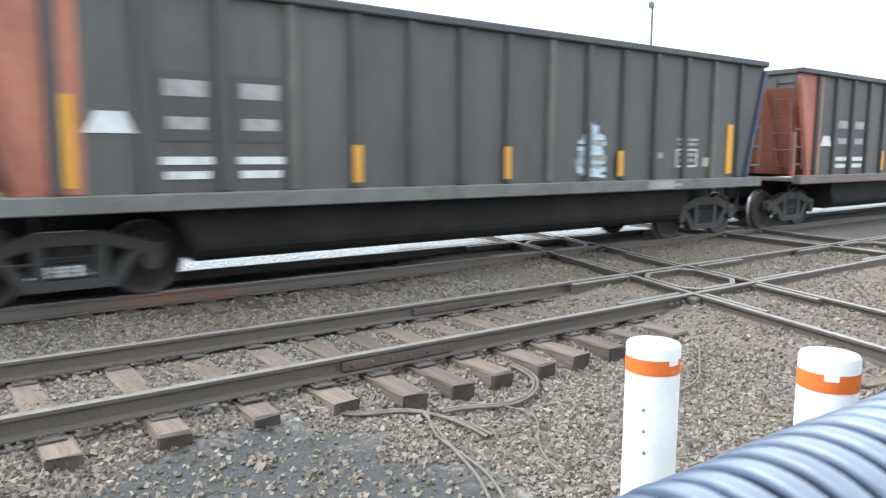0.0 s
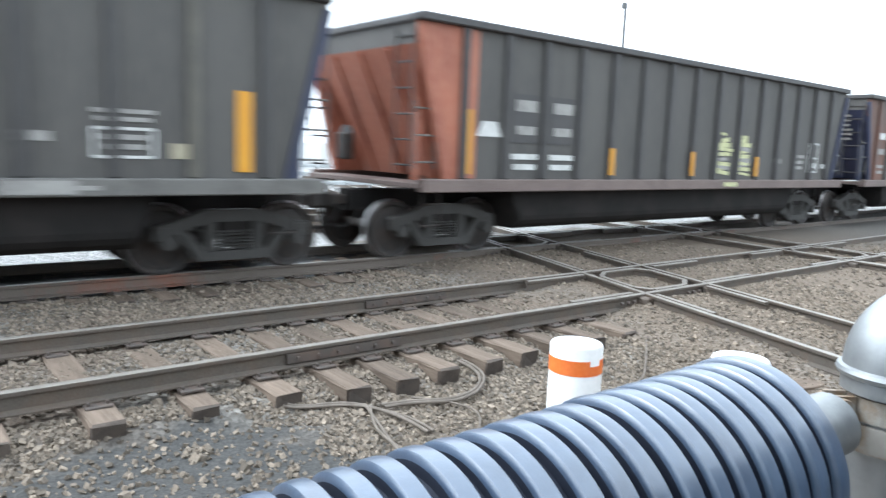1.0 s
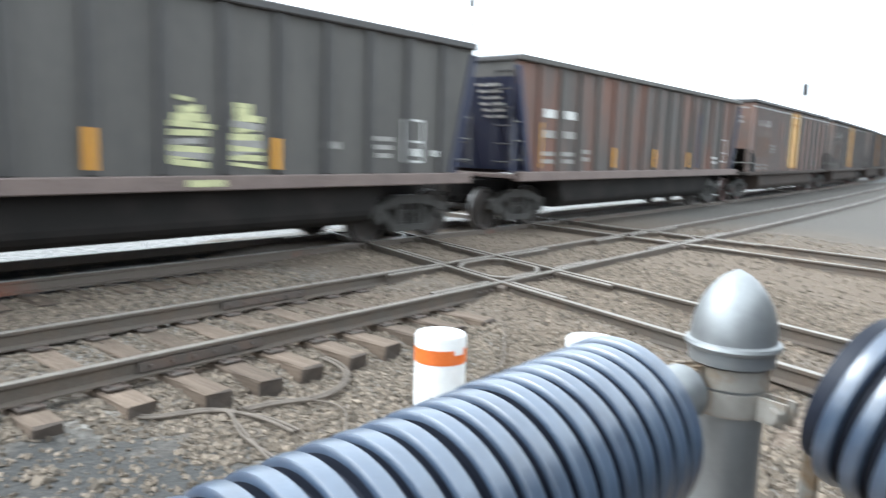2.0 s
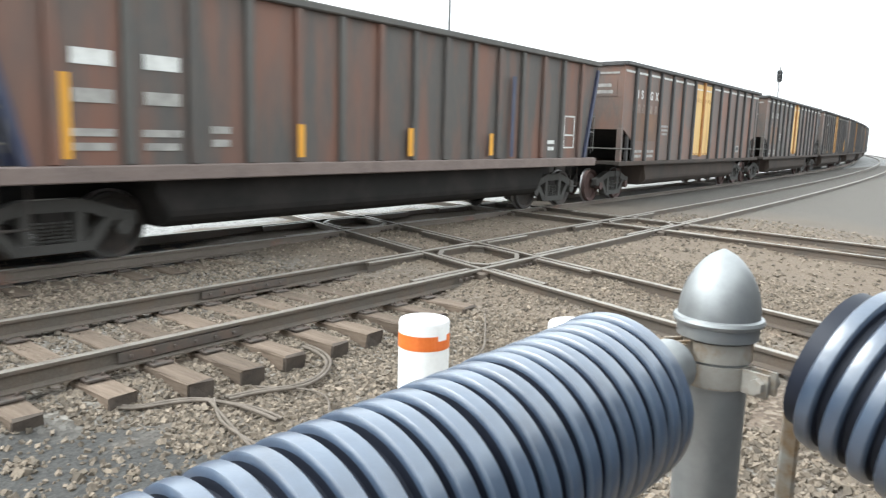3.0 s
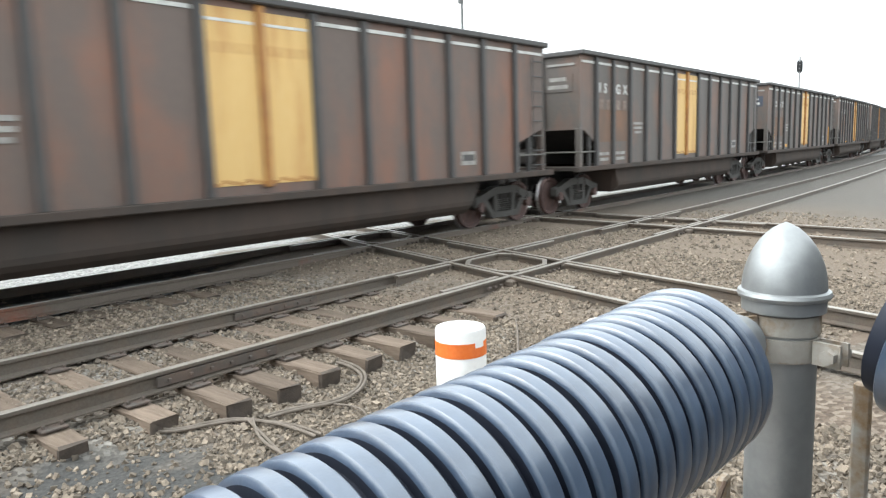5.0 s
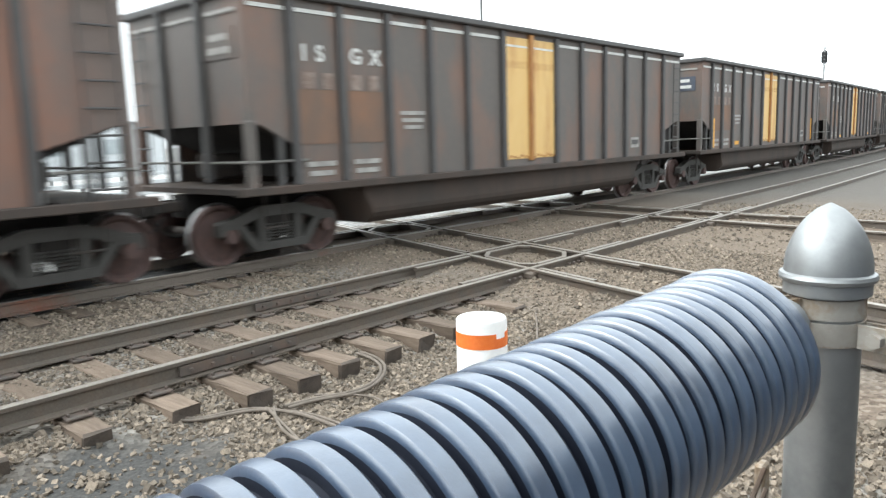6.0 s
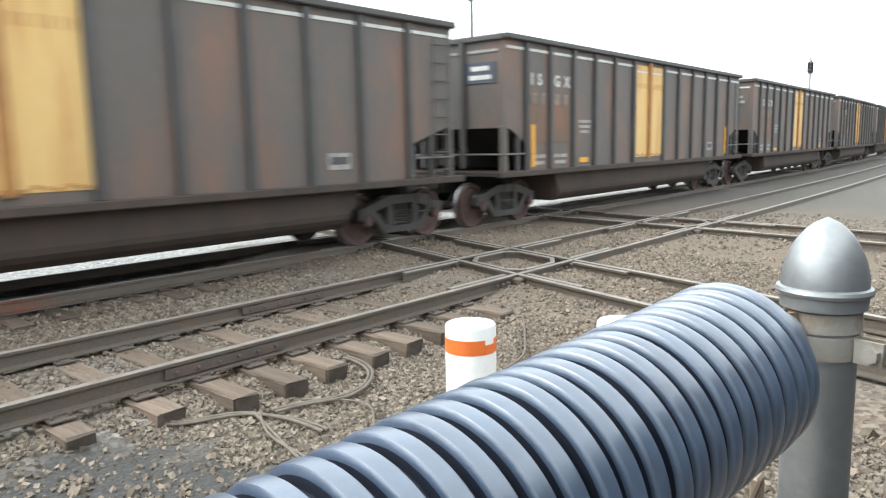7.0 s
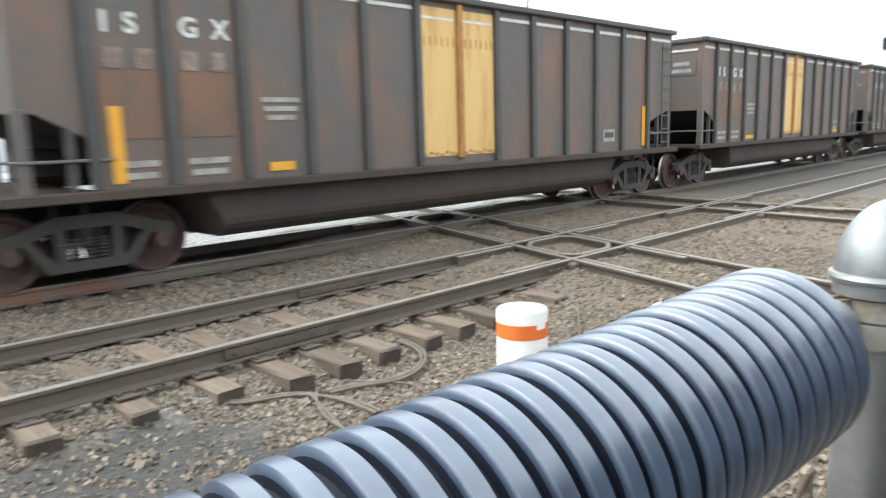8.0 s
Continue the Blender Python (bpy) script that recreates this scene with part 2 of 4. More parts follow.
    k.new(sep.outputs["X"], addx.inputs[2])
    side = n.new("ShaderNodeMath")
    side.operation = "MULTIPLY"
    k.new(step(addx.outputs[0], 9.0, 16.0), side.inputs[0])
    k.new(step(add.outputs[0], 7.4, 6.6), side.inputs[1])
    col = mixed(side.outputs[0], col, lot)
    k.new(col, b.inputs["Base Color"])
    bp = n.new("ShaderNodeBump")
    bp.inputs["Strength"].default_value, bp.inputs["Distance"].default_value = 0.8, 0.02
    k.new(cells.outputs["Distance"], bp.inputs["Height"])
    k.new(bp.outputs[0], b.inputs["Normal"])
    return m


# ---------------------------------------------------------------- mesh helpers


def box(bm, x, y, z, sx, sy, sz, turn=None, bevel=0.0):
    m = Matrix.Translation((x, y, z)) @ (turn.to_4x4() if turn else Matrix()) @ Matrix.Diagonal((sx, sy, sz, 1))
    made = bmesh.ops.create_cube(bm, size=1.0, matrix=m)
    if bevel:
        edges = {e for v in made["verts"] for e in v.link_edges}
        bmesh.ops.bevel(bm, geom=list(edges), offset=bevel, segments=1, affect="EDGES")
    return bm


def rod(bm, a, b, r, n=10, r2=None):
    a, b = Vector(a), Vector(b)
    m = Matrix.Translation((a + b) / 2) @ (b - a).to_track_quat("Z", "Y").to_matrix().to_4x4()
    bmesh.ops.create_cone(bm, cap_ends=True, segments=n, radius1=r, radius2=r if r2 is None else r2, depth=(b - a).length, matrix=m)
    return bm


def lathe(bm, profile, n=32, m=Matrix()):
    """Turn (radius, height) points round the z axis."""
    rings = [[bm.verts.new(m @ Vector((r * math.cos(a), r * math.sin(a), h))) for a in (2 * math.pi * i / n for i in range(n))] for r, h in profile]
    for p, q in zip(rings, rings[1:]):
        for i in range(n):
            bm.faces.new((p[i], p[(i + 1) % n], q[(i + 1) % n], q[i]))
    for ring in (rings[0], rings[-1]):
        bm.faces.new(ring)
    bmesh.ops.recalc_face_normals(bm, faces=bm.faces)
    return bm


def prism(bm, pts, y0, y1):
    """A flat outline of (x, z) points, thick from y0 to y1."""
    a = [bm.verts.new((x, y0, z)) for x, z in pts]
    b = [bm.verts.new((x, y1, z)) for x, z in pts]
    bm.faces.new(a)
    bm.faces.new(b[::-1])
    for i in range(len(pts)):
        j = (i + 1) % len(pts)
        bm.faces.new((a[j], a[i], b[i], b[j]))
    bmesh.ops.recalc_face_normals(bm, faces=bm.faces)
    return bm


def strut(bm, a, b, w, h):
    """A rectangular bar from a to b."""
    a, b = Vector(a), Vector(b)
    m = Matrix.Translation((a + b) / 2) @ (b - a).to_track_quat("X", "Z").to_matrix().to_4x4() @ Matrix.Diagonal(((b - a).length, w, h, 1))
    bmesh.ops.create_cube(bm, size=1.0, matrix=m)
    return bm


def sweep(bm, path, outline, closed_ends=True):
    """An outline of (side, up) points carried along a path of points."""
    rings = []
    for i, p in enumerate(path):
        d = Vector(path[min(i + 1, len(path) - 1)]) - Vector(path[max(i - 1, 0)])
        d.z = 0
        d.normalize()
        side = Vector((-d.y, d.x, 0))
        rings.append([bm.verts.new(Vector(p) + side * a + Vector((0, 0, h))) for a, h in outline])
    for p, q in zip(rings, rings[1:]):
        for i in range(len(outline)):
            j = (i + 1) % len(outline)
            bm.faces.new((p[i], p[j], q[j], q[i]))
    if closed_ends:
        bm.faces.new(rings[0][::-1])
        bm.faces.new(rings[-1])
    bmesh.ops.recalc_face_normals(bm, faces=bm.faces)
    return bm


def mesh_of(name, bm, mat, smooth=False):
    me = bpy.data.meshes.new(name)
    bm.to_mesh(me)
    bm.free()
    for x in mat if isinstance(mat, (list, tuple)) else [mat]:
        me.materials.append(x)
    if smooth:
        me.polygons.foreach_set("use_smooth", [True] * len(me.polygons))
        me.set_sharp_from_angle(angle=radians(38))
    return me


def part(name, bm, mat, parent=None, label="", smooth=False):
    ob = new(name, mesh_of(name, bm, mat, smooth) if isinstance(bm, bmesh.types.BMesh) else bm)
    ob.parent = parent
    return tagged(ob, label=label)


def B():
    return bmesh.new()


# ---------------------------------------------------------------- the tracks' plan
CURVE = 717.0                    # radius of the tracks, bending away from the lens
NEAR, FAR, TRAIN = 0.0, 1.505, 3.987


def along(s, y0, z=0.0):
    """The point s metres along a track line that lies y0 from the origin."""
    r = CURVE - y0
    a = s / (CURVE - 2.0)
    return Vector((r * math.sin(a), CURVE - r * math.cos(a), z))


def heading(s):
    return math.degrees(s / (CURVE - 2.0))


RAIL = [(-0.07, -0.17), (0.07, -0.17), (0.07, -0.158), (0.012, -0.138), (0.009, -0.045), (0.036, -0.035), (0.036, -0.006), (0.028, 0.0),
        (-0.028, 0.0), (-0.036, -0.006), (-0.036, -0.035), (-0.009, -0.045), (-0.012, -0.138), (-0.07, -0.158)]


def rail(path, mat, parent=None, name="rail", drop=0.0):
    bm = sweep(B(), [Vector(p) + Vector((0, 0, -drop)) for p in path], RAIL)
    for f in bm.faces:
        f.material_index = 1 if f.normal.z > 0.6 and f.calc_center_median().z > -0.02 - drop else 0
    return part(name, bm, [mat, M["rail_top"]], parent)

# ---------------------------------------------------------------- ground


def ground_height(x, y):
    """Ballast shoulders: low beside the tie ends, a little higher between the rails, level further off."""
    c = x * x / (2 * CURVE)
    h = -0.37
    for y0 in (0.75, 4.74):
        d = abs(y - y0 - c)
        h = max(h, -0.262 - 0.30 * max(0.0, min(d - 1.12, 0.3)) - 0.03 * max(0.0, d - 1.42))
    # filled between and beyond the rails
    h = max(h, -0.222 - 0.5 * max(0.0, 0.12 - (y - c)) - 0.2 * max(0.0, y - c - 5.6))
    # filled round the two crossing tracks
    for x0, slope in ((0.79, 0.325), (7.06, 0.15)):
        h = max(h, -0.205 - 0.12 * max(0.0, abs(x - x0 - slope * y) - 1.15))
    # trodden earth packed nearly to the rail heads around the diamonds
    wide = max(0.0, min(1.0, (x + 1.6) / 1.4)) * max(0.0, min(1.0, (y - c + 5.0) / 3.5)) * max(0.0, min(1.0, (60.0 - abs(x)) / 8.0)) * max(0.0, min(1.0, (8.5 - y + c) / 2.0))
    return h + (max(h, -0.115) - h) * wide


def build_ground():
    def axis(near, far, fine, steps):
        pts = list(np.arange(near[0], near[1] + 1e-6, fine))
        out = [near[1] + (far - near[1]) * (i / steps) ** 3 for i in range(1, steps + 1)]
        low = [near[0] - (far + near[0]) * (i / steps) ** 3 for i in range(1, steps + 1)]
        return low[::-1] + pts + out
    xs = axis((-11.0, 12.0), 1500.0, 0.1, 16)
    ys = axis((-6.5, 8.0), 1500.0, 0.1, 16)
    verts, faces = [], []
    for y in ys:
        for x in xs:
            near = -11 <= x <= 12 and -6.5 <= y <= 8
            h = ground_height(x, y) if abs(x) < 60 else -0.37
            if near:
                h += 0.05 * noise.noise(Vector((x * 0.9, y * 0.9, 0))) * (1.0 if y < -0.9 or y > 6.4 else 0.45) + 0.012 * noise.noise(Vector((x * 7, y * 7, 3)))
            verts.append((x, y, h))
    w = len(xs)
    for j in range(len(ys) - 1):
        for i in range(w - 1):
            a = j * w + i
            faces.append((a, a + 1, a + w + 1, a + w))
    me = bpy.data.meshes.new("ground")
    me.from_pydata(verts, [], faces)
    me.materials.append(ground_material())
    me.polygons.foreach_set("use_smooth", [True] * len(me.polygons))
    return tagged(new("ground", me), "brown and grey crushed-stone ballast turning to grey lot", "ground", kind="structure")


def stones(name, count, xr, yr, size, label, seed, thin=None):
    """Loose crushed stones lying on the ground, one mesh."""
    rng = np.random.default_rng(seed)
    cube = np.array([(x, y, z) for x in (-1, 1) for y in (-1, 1) for z in (-1, 1)], float)
    quads = np.array([(0, 1, 3, 2), (4, 6, 7, 5), (0, 4, 5, 1), (2, 3, 7, 6), (0, 2, 6, 4), (1, 5, 7, 3)])
    px = rng.uniform(*xr, count)
    py = rng.uniform(*yr, count)
    if thin is not None:
        keep = np.array([thin(x, y) for x, y in zip(px, py)])
        px, py = px[keep], py[keep]
    count = len(px)
    verts = np.empty((count, 8, 3))
    for i in range(count):
        q = rng.normal(size=4)
        q /= np.linalg.norm(q)
        a, b, c, d = q
        rot = np.array([[1 - 2 * (c * c + d * d), 2 * (b * c - a * d), 2 * (b * d + a * c)],
                        [2 * (b * c + a * d), 1 - 2 * (b * b + d * d), 2 * (c * d - a * b)],
                        [2 * (b * d - a * c), 2 * (c * d + a * b), 1 - 2 * (b * b + c * c)]])
        s = size * (0.4 + 0.75 * rng.random() ** 1.6) * (1.45 if rng.random() < 0.05 else 1.0)
        shape = cube * rng.uniform(0.55, 1.1, 3) * s * 0.5 + rng.normal(0, s * 0.09, (8, 3))
        verts[i] = shape @ rot.T + (px[i], py[i], ground_height(px[i], py[i]) + s * 0.12 + 0.05 * noise.noise(Vector((px[i] * 0.9, py[i] * 0.9, 0))) * (1.0 if py[i] < -0.9 or py[i] > 6.4 else 0.45))
    faces = (quads[None] + 8 * np.arange(count)[:, None, None]).reshape(-1, 4)
    me = bpy.data.meshes.new(name)
    me.from_pydata(verts.reshape(-1, 3).tolist(), [], faces.tolist())
    me.materials.append(M["stone"])
    return tagged(new(name, me), label, "gravel", kind="stuff")


# ---------------------------------------------------------------- track


def tie_meshes():
    out = []
    for i in range(5):
        r = random.Random(40 + i)
        bm = B()
        box(bm, 0, 0, 0, 0.225 + 0.02 * r.random(), 2.59, 0.17, bevel=0.012)
        bmesh.ops.subdivide_edges(bm, edges=[e for e in bm.edges if e.calc_length() > 1], cuts=10)
        for v in bm.verts:
            v.co += Vector((r.uniform(-1, 1) * 0.009, r.uniform(-1, 1) * 0.02 if abs(v.co.y) > 1.2 else 0, r.uniform(-1, 1) * 0.007))
        for f in bm.faces:
            f.material_index = 1 if abs(f.normal.y) > 0.7 else 0
        out.append(mesh_of("tie", bm, [M["tie"], M["tie_end"]]))
    return out


def plate_mesh():
    bm = B()
    box(bm, 0, 0, 0, 0.19, 0.34, 0.02, bevel=0.004)
    for x in (-0.065, 0.065):
        for y in (-0.11, 0.11):
            box(bm, x, y, 0.02, 0.022, 0.03, 0.03, bevel=0.004)
    return mesh_of("tie_plate", bm, M["plate"])


def straight(x0, slope, y0, y1, n=2):
    """A crossing rail's line: x = x0 + slope * y."""
    return [Vector((x0 + slope * (y0 + (y1 - y0) * i / (n - 1)), y0 + (y1 - y0) * i / (n - 1), 0)) for i in range(n)]


def build_track(name, label, y0, ties, rust=None, s0=-26.0, s1=190.0):
    """A curved track: two rails, its ties and tie plates."""
    track = tagged(new(name), label, "railway track", kind="structure")
    tm, pm = tie_meshes(), plate_mesh()
    r = random.Random(7)
    for k, off in enumerate((0.0, 1.505)):
        path = [along(s0 + (s1 - s0) * i / 90, y0 + off) for i in range(91)]
        rail(path, M["rail_rust"] if rust == k else M["rail"], track)
    for i, s in enumerate(ties):
        # the ties nearer the diamond reach further out
        p = along(s, y0 + 0.7525 + (0.09 if s < -5.6 else -0.02 if s < -5.0 else -0.18), -0.278)
        t = new("tie", tm[i % 5])
        t.parent, t.matrix_basis = track, pose(*(p + Vector((0, r.uniform(-0.03, 0.03), r.uniform(-0.012, 0.004)))), 0, 0, heading(s) + r.uniform(-1.2, 1.2))
        if s < 11:
            for off in (0.0, 1.505):
                q = along(s, y0 + off, -0.182)
                d = new("tie_plate", pm)
                d.parent, d.matrix_basis = track, pose(*q, 0, 0, heading(s))
    return track


def joint_bar(parent, s, y0, side):
    """A bolted splice bar on a rail's web."""
    bm = B()
    a, b = along(s - 0.6, y0 + side * 0.03, -0.09), along(s + 0.6, y0 + side * 0.03, -0.09)
    strut(bm, a, b, 0.03, 0.085)
    bar = part("joint_bar", bm, M["plate"], parent)
    for i in range(6):
        bm = B()
        c = along(s - 0.5 + 0.2 * i, y0 + side * 0.05, -0.09)
        box(bm, *c, 0.032, 0.03, 0.032, bevel=0.006)
        part("bolt", bm, M["plate"], bar)
    return bar


CROSS = [(0.02, 0.325), (1.49, 0.325)]
CROSS_2 = [(6.3, 0.15), (7.82, 0.15)]


def build_crossing(name, label, lines, y0, y1, ties):
    track = tagged(new(name), label, "railway crossing", kind="structure")
    for x0, slope in lines:
        rail(straight(x0, slope, y0, y1), M["rail"], track, drop=0.0015)
    # guard rails inside the gauge of both tracks, broken at the flangeways
    inset = 0.135
    for x0, slope, sg in ((*lines[0], 1), (*lines[1], -1)):
        for a, b in ((-1.15, -0.11), (0.36, 1.145), (1.63, 3.0), (4.35, 5.13), (5.62, 6.8)):
            rail(straight(x0 + sg * inset, slope, a, b), M["rail"], track, "guard_rail", 0.006)
    for y, sg in ((NEAR, 1), (FAR, -1), (TRAIN, 1), (TRAIN + 1.505, -1)):
        xa, xb = lines[0][0] + lines[0][1] * y, lines[1][0] + lines[1][1] * y
        for a, b in ((xa - 1.3, xa - 0.12), (xa + 0.37, xb - 0.37), (xb + 0.12, xb + 1.4)):
            rail([along(a, y + sg * inset), along(b, y + sg * inset)], M["rail"], track, "guard_rail", 0.006)
    # the inner guard rails turn the corners of each diamond at a slant
    for (x0, slope), sx in ((lines[0], 1), (lines[1], -1)):
        for y, sy in ((NEAR, 1), (FAR, -1), (TRAIN, 1), (TRAIN + 1.505, -1)):
            ya, yb = y + sy * inset, y + sy * 0.36
            xa, xb = x0 + slope * y + sx * 0.37, x0 + slope * yb + sx * inset
            rail([Vector((xa, ya + xa * xa / (2 * CURVE), 0)), Vector((xb, yb + xb * xb / (2 * CURVE), 0))], M["rail"], track, "guard_corner", 0.006)
    # cast corner blocks at each diamond, bolted
    for x0, slope in lines:
        for y in (NEAR, FAR, TRAIN, TRAIN + 1.505):
            bm = B()
            x = x0 + slope * y
            box(bm, x, y + x * x / (2 * CURVE), -0.085, 0.34, 0.34, 0.10, bevel=0.02)
            block = part("corner_block", bm, M["rail"], track)
            for dx, dy in ((-0.3, -0.06), (0.3, 0.06), (-0.42, -0.06), (0.42, 0.06), (-0.55, -0.06), (0.55, 0.06)):
                bm = B()
                box(bm, x + dx, y + dy + x * x / (2 * CURVE), -0.085, 0.04, 0.05, 0.04, bevel=0.008)
                part("bolt", bm, M["plate"], block)
    tm = tie_meshes()
    ang = -math.degrees(math.atan(lines[0][1]))
    for i, y in enumerate(ties):
        t = new("tie", tm[i % 5])
        x = (lines[0][0] + lines[1][0]) / 2 + lines[0][1] * y
        t.parent, t.matrix_basis = track, pose(x, y, -0.28, 0, 0, 90 + ang)
    return track



def coal_and_shade():
    """Black sheet between the train's rails: coal dust, with the train's shade in its colour."""
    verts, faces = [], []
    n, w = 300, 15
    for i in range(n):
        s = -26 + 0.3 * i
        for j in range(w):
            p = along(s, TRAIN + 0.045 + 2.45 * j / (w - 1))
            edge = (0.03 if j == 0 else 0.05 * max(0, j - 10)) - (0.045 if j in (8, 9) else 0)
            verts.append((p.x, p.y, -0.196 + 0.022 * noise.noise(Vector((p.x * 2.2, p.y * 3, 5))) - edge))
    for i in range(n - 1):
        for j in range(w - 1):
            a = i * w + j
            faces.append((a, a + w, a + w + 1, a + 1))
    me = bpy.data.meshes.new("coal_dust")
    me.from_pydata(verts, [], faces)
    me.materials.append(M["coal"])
    return tagged(new("coal_dust", me), "black coal dust and painted train shade between the running rails", "coal dust", kind="stuff")


build_ground()
# unseen wall, added to keep sky light off the sleeves' near side
bm = box(B(), -6.0, -7.05, 1.2, 16.0, 0.3, 3.5)
tagged(part("wall_behind", bm, M["wall_dark"]), "unseen dark wall added behind the camera to block sky light", "wall", kind="structure")
coal_and_shade()
near_ties = [-11.6, -10.9, -10.2, -9.5, -8.8, -8.1, -7.38, -6.64, -5.96, -5.33, -4.78, -4.29, -3.81, -3.27, -2.78, -2.3, -1.78, -1.25] + [2.6 + 0.52 * i for i in range(7)]
train_ties = [-12.0 + 0.5 * i for i in range(26)] + [3.4 + 0.5 * i for i in range(8)]
back_track = build_track("track_back", "pale distant railway track beyond the train", 10.4, [-12.0 + 0.6 * i for i in range(60)])
near_track = build_track("track_near", "idle railway track with brown rails on weathered timber ties", NEAR, near_ties)
train_track = build_track("track_train", "railway track under the coal train, partly rust-red rail", TRAIN, train_ties, rust=0)
for s, y0, side in ((-4.5, NEAR, -1), (-2.75, FAR, -1)):
    joint_bar(near_track, s, y0, side)
build_crossing("crossing_track_1", "worn railway track crossing the others in a diamond", CROSS, -14.0, 30.0, [-1.0, -1.5, -2.0, -2.55, -3.1, -3.6, -4.1, 2.6, 3.2])
build_crossing("crossing_track_2", "second worn railway track crossing the others in a diamond", CROSS_2, -24.0, 30.0, [-0.9, -1.45, -2.0, -2.55, -3.1, -3.65, -4.2, -4.75, -5.3, -5.85, -6.4, 2.6, 3.2])

# ---------------------------------------------------------------- coal cars
# A car's own space: x = 0 at the leading body end, running back along the train; y = -1.6 is the side that shows; z = 0 is the rail head.
PITCH, SPEED, HALF, DECK = 16.15, 9.78, 1.6, 1.08
BODY, TOP = 14.36, 3.91          # the hopper's; the gondola sets its own
EDGES = [0, 0.78, 1.72, 2.74, 3.77, 4.80, 5.90, 6.87, 7.84, 8.90, 9.98, 11.05, 12.10, 13.20, 14.36]
BAYS = 14
BAY = BODY / BAYS


def wheelset(parent, x, red):
    ws = new("wheelset")
    ws.parent = parent
    ws.matrix_basis = pose(x, 0, 0.457)
    bm = rod(B(), (0, -0.98, 0), (0, 0.98, 0), 0.075, 12)
    part("axle", bm, M["iron"], ws)
    for sg in (-1, 1):
        m = Matrix.Translation((0, sg * 0.7525, 0)) @ Matrix.Rotation(radians(90) * sg, 4, "X")
        bm = lathe(B(), [(0.1, -0.07), (0.13, -0.06), (0.36, -0.01), (0.40, -0.06), (0.450, -0.07), (0.457, 0.03), (0.485, 0.05), (0.482, 0.075), (0.39, 0.075), (0.35, 0.03), (0.12, 0.05), (0.1, 0.06)], 28, m)
        for f in bm.faces:
            c = f.calc_center_median()
            f.material_index = 1 if math.hypot(c.x, c.z) > 0.452 else 0
        wh = part("wheel", bm, [M["wheel_red"] if red else M["iron"], M["tread"]], ws, smooth=True)
        bm = B()
        for a in (0, 2.09, 4.19):
            box(bm, 0.05 * math.cos(a), sg * 1.0, 0.05 * math.sin(a), 0.025, 0.03, 0.025)
        part("axle_cap_bolts", bm, M["iron"], wh)
    return ws


def truck(parent, x, red):
    tr = new("truck")
    tr.parent = parent
    tr.matrix_basis = pose(x, 0, 0)
    for sg in (-1, 1):
        y = sg * 1.0
        bm = B()
        prism(bm, [(-1.06, 0.66), (-0.86, 0.70), (-0.36, 0.86), (0.36, 0.86), (0.86, 0.70), (1.06, 0.66), (1.06, 0.54), (0.80, 0.55), (0.36, 0.70), (-0.36, 0.70), (-0.80, 0.55), (-1.06, 0.54)], y - 0.09, y + 0.09)
        for p in (-1, 1):
            prism(bm, [(p * 0.80, 0.60), (p * 0.66, 0.60), (p * 0.40, 0.30), (p * 0.50, 0.19)], y - 0.085, y + 0.085)
            prism(bm, [(p * 0.24, 0.30), (p * 0.40, 0.30), (p * 0.40, 0.72), (p * 0.27, 0.72)], y - 0.08, y + 0.08)
        prism(bm, [(-0.50, 0.19), (0.50, 0.19), (0.40, 0.31), (-0.40, 0.31)], y - 0.10, y + 0.10)
        for xx in (-0.95, 0.95):
            box(bm, xx, y, 0.56, 0.28, 0.19, 0.22, bevel=0.03)
        frame_part = part("side_frame", bm, M["truck"], tr)
        for i in (-1, 0, 1):
            bm = B()
            for j in range(6):
                lathe(bm, [(0.05, 0.315 + 0.045 * j), (0.066, 0.335 + 0.045 * j), (0.05, 0.355 + 0.045 * j)], 10, Matrix.Translation((i * 0.16, y + sg * 0.02, 0)))
            part("spring", bm, M["truck"], frame_part)
        for xx in (-0.89, 0.89):
            bm = rod(B(), (xx, y, 0.457), (xx, y + sg * 0.13, 0.457), 0.105, 14)
            part("bearing_cap", bm, M["wheel_red"] if red else M["truck"], frame_part)
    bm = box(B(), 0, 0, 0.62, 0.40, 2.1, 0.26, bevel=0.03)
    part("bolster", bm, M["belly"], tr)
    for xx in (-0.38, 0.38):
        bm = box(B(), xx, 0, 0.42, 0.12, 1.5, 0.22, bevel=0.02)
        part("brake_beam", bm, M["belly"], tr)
    return tr, [wheelset(tr, -0.89, red), wheelset(tr, 0.89, red)]


def coupler(parent, x, sg):
    bm = B()
    box(bm, x + sg * 0.35, 0, 0.88, 0.75, 0.13, 0.16, bevel=0.02)
    box(bm, x + sg * 0.78, 0.05, 0.88, 0.22, 0.26, 0.28, bevel=0.05)
    box(bm, x + sg * 0.88, -0.10, 0.88, 0.14, 0.10, 0.26, bevel=0.04)
    part("coupler", bm, M["iron"], parent)
    pts = [Vector((x + sg * (0.1 + 0.09 * i), -0.35, 0.75 - 0.28 * math.sin(math.pi * i / 9))) for i in range(10)]
    bm = sweep(B(), pts, [(0.03 * math.cos(a), 0.03 * math.sin(a)) for a in (math.pi * i / 4 for i in range(8))])
    part("air_hose", bm, M["belly"], parent)


def bars(parent, name, x, z, w, h, rows, mat, y=-HALF - 0.012):
    """Lettering that cannot be read: plain bars on a side."""
    for i in range(rows):
        bm = box(B(), x + w / 2, y, z - h * (i + 0.5) / rows, w * (1 - 0.12 * ((i * 7) % 3)), 0.006, h / rows * 0.55)
        part(name, bm, mat, parent)


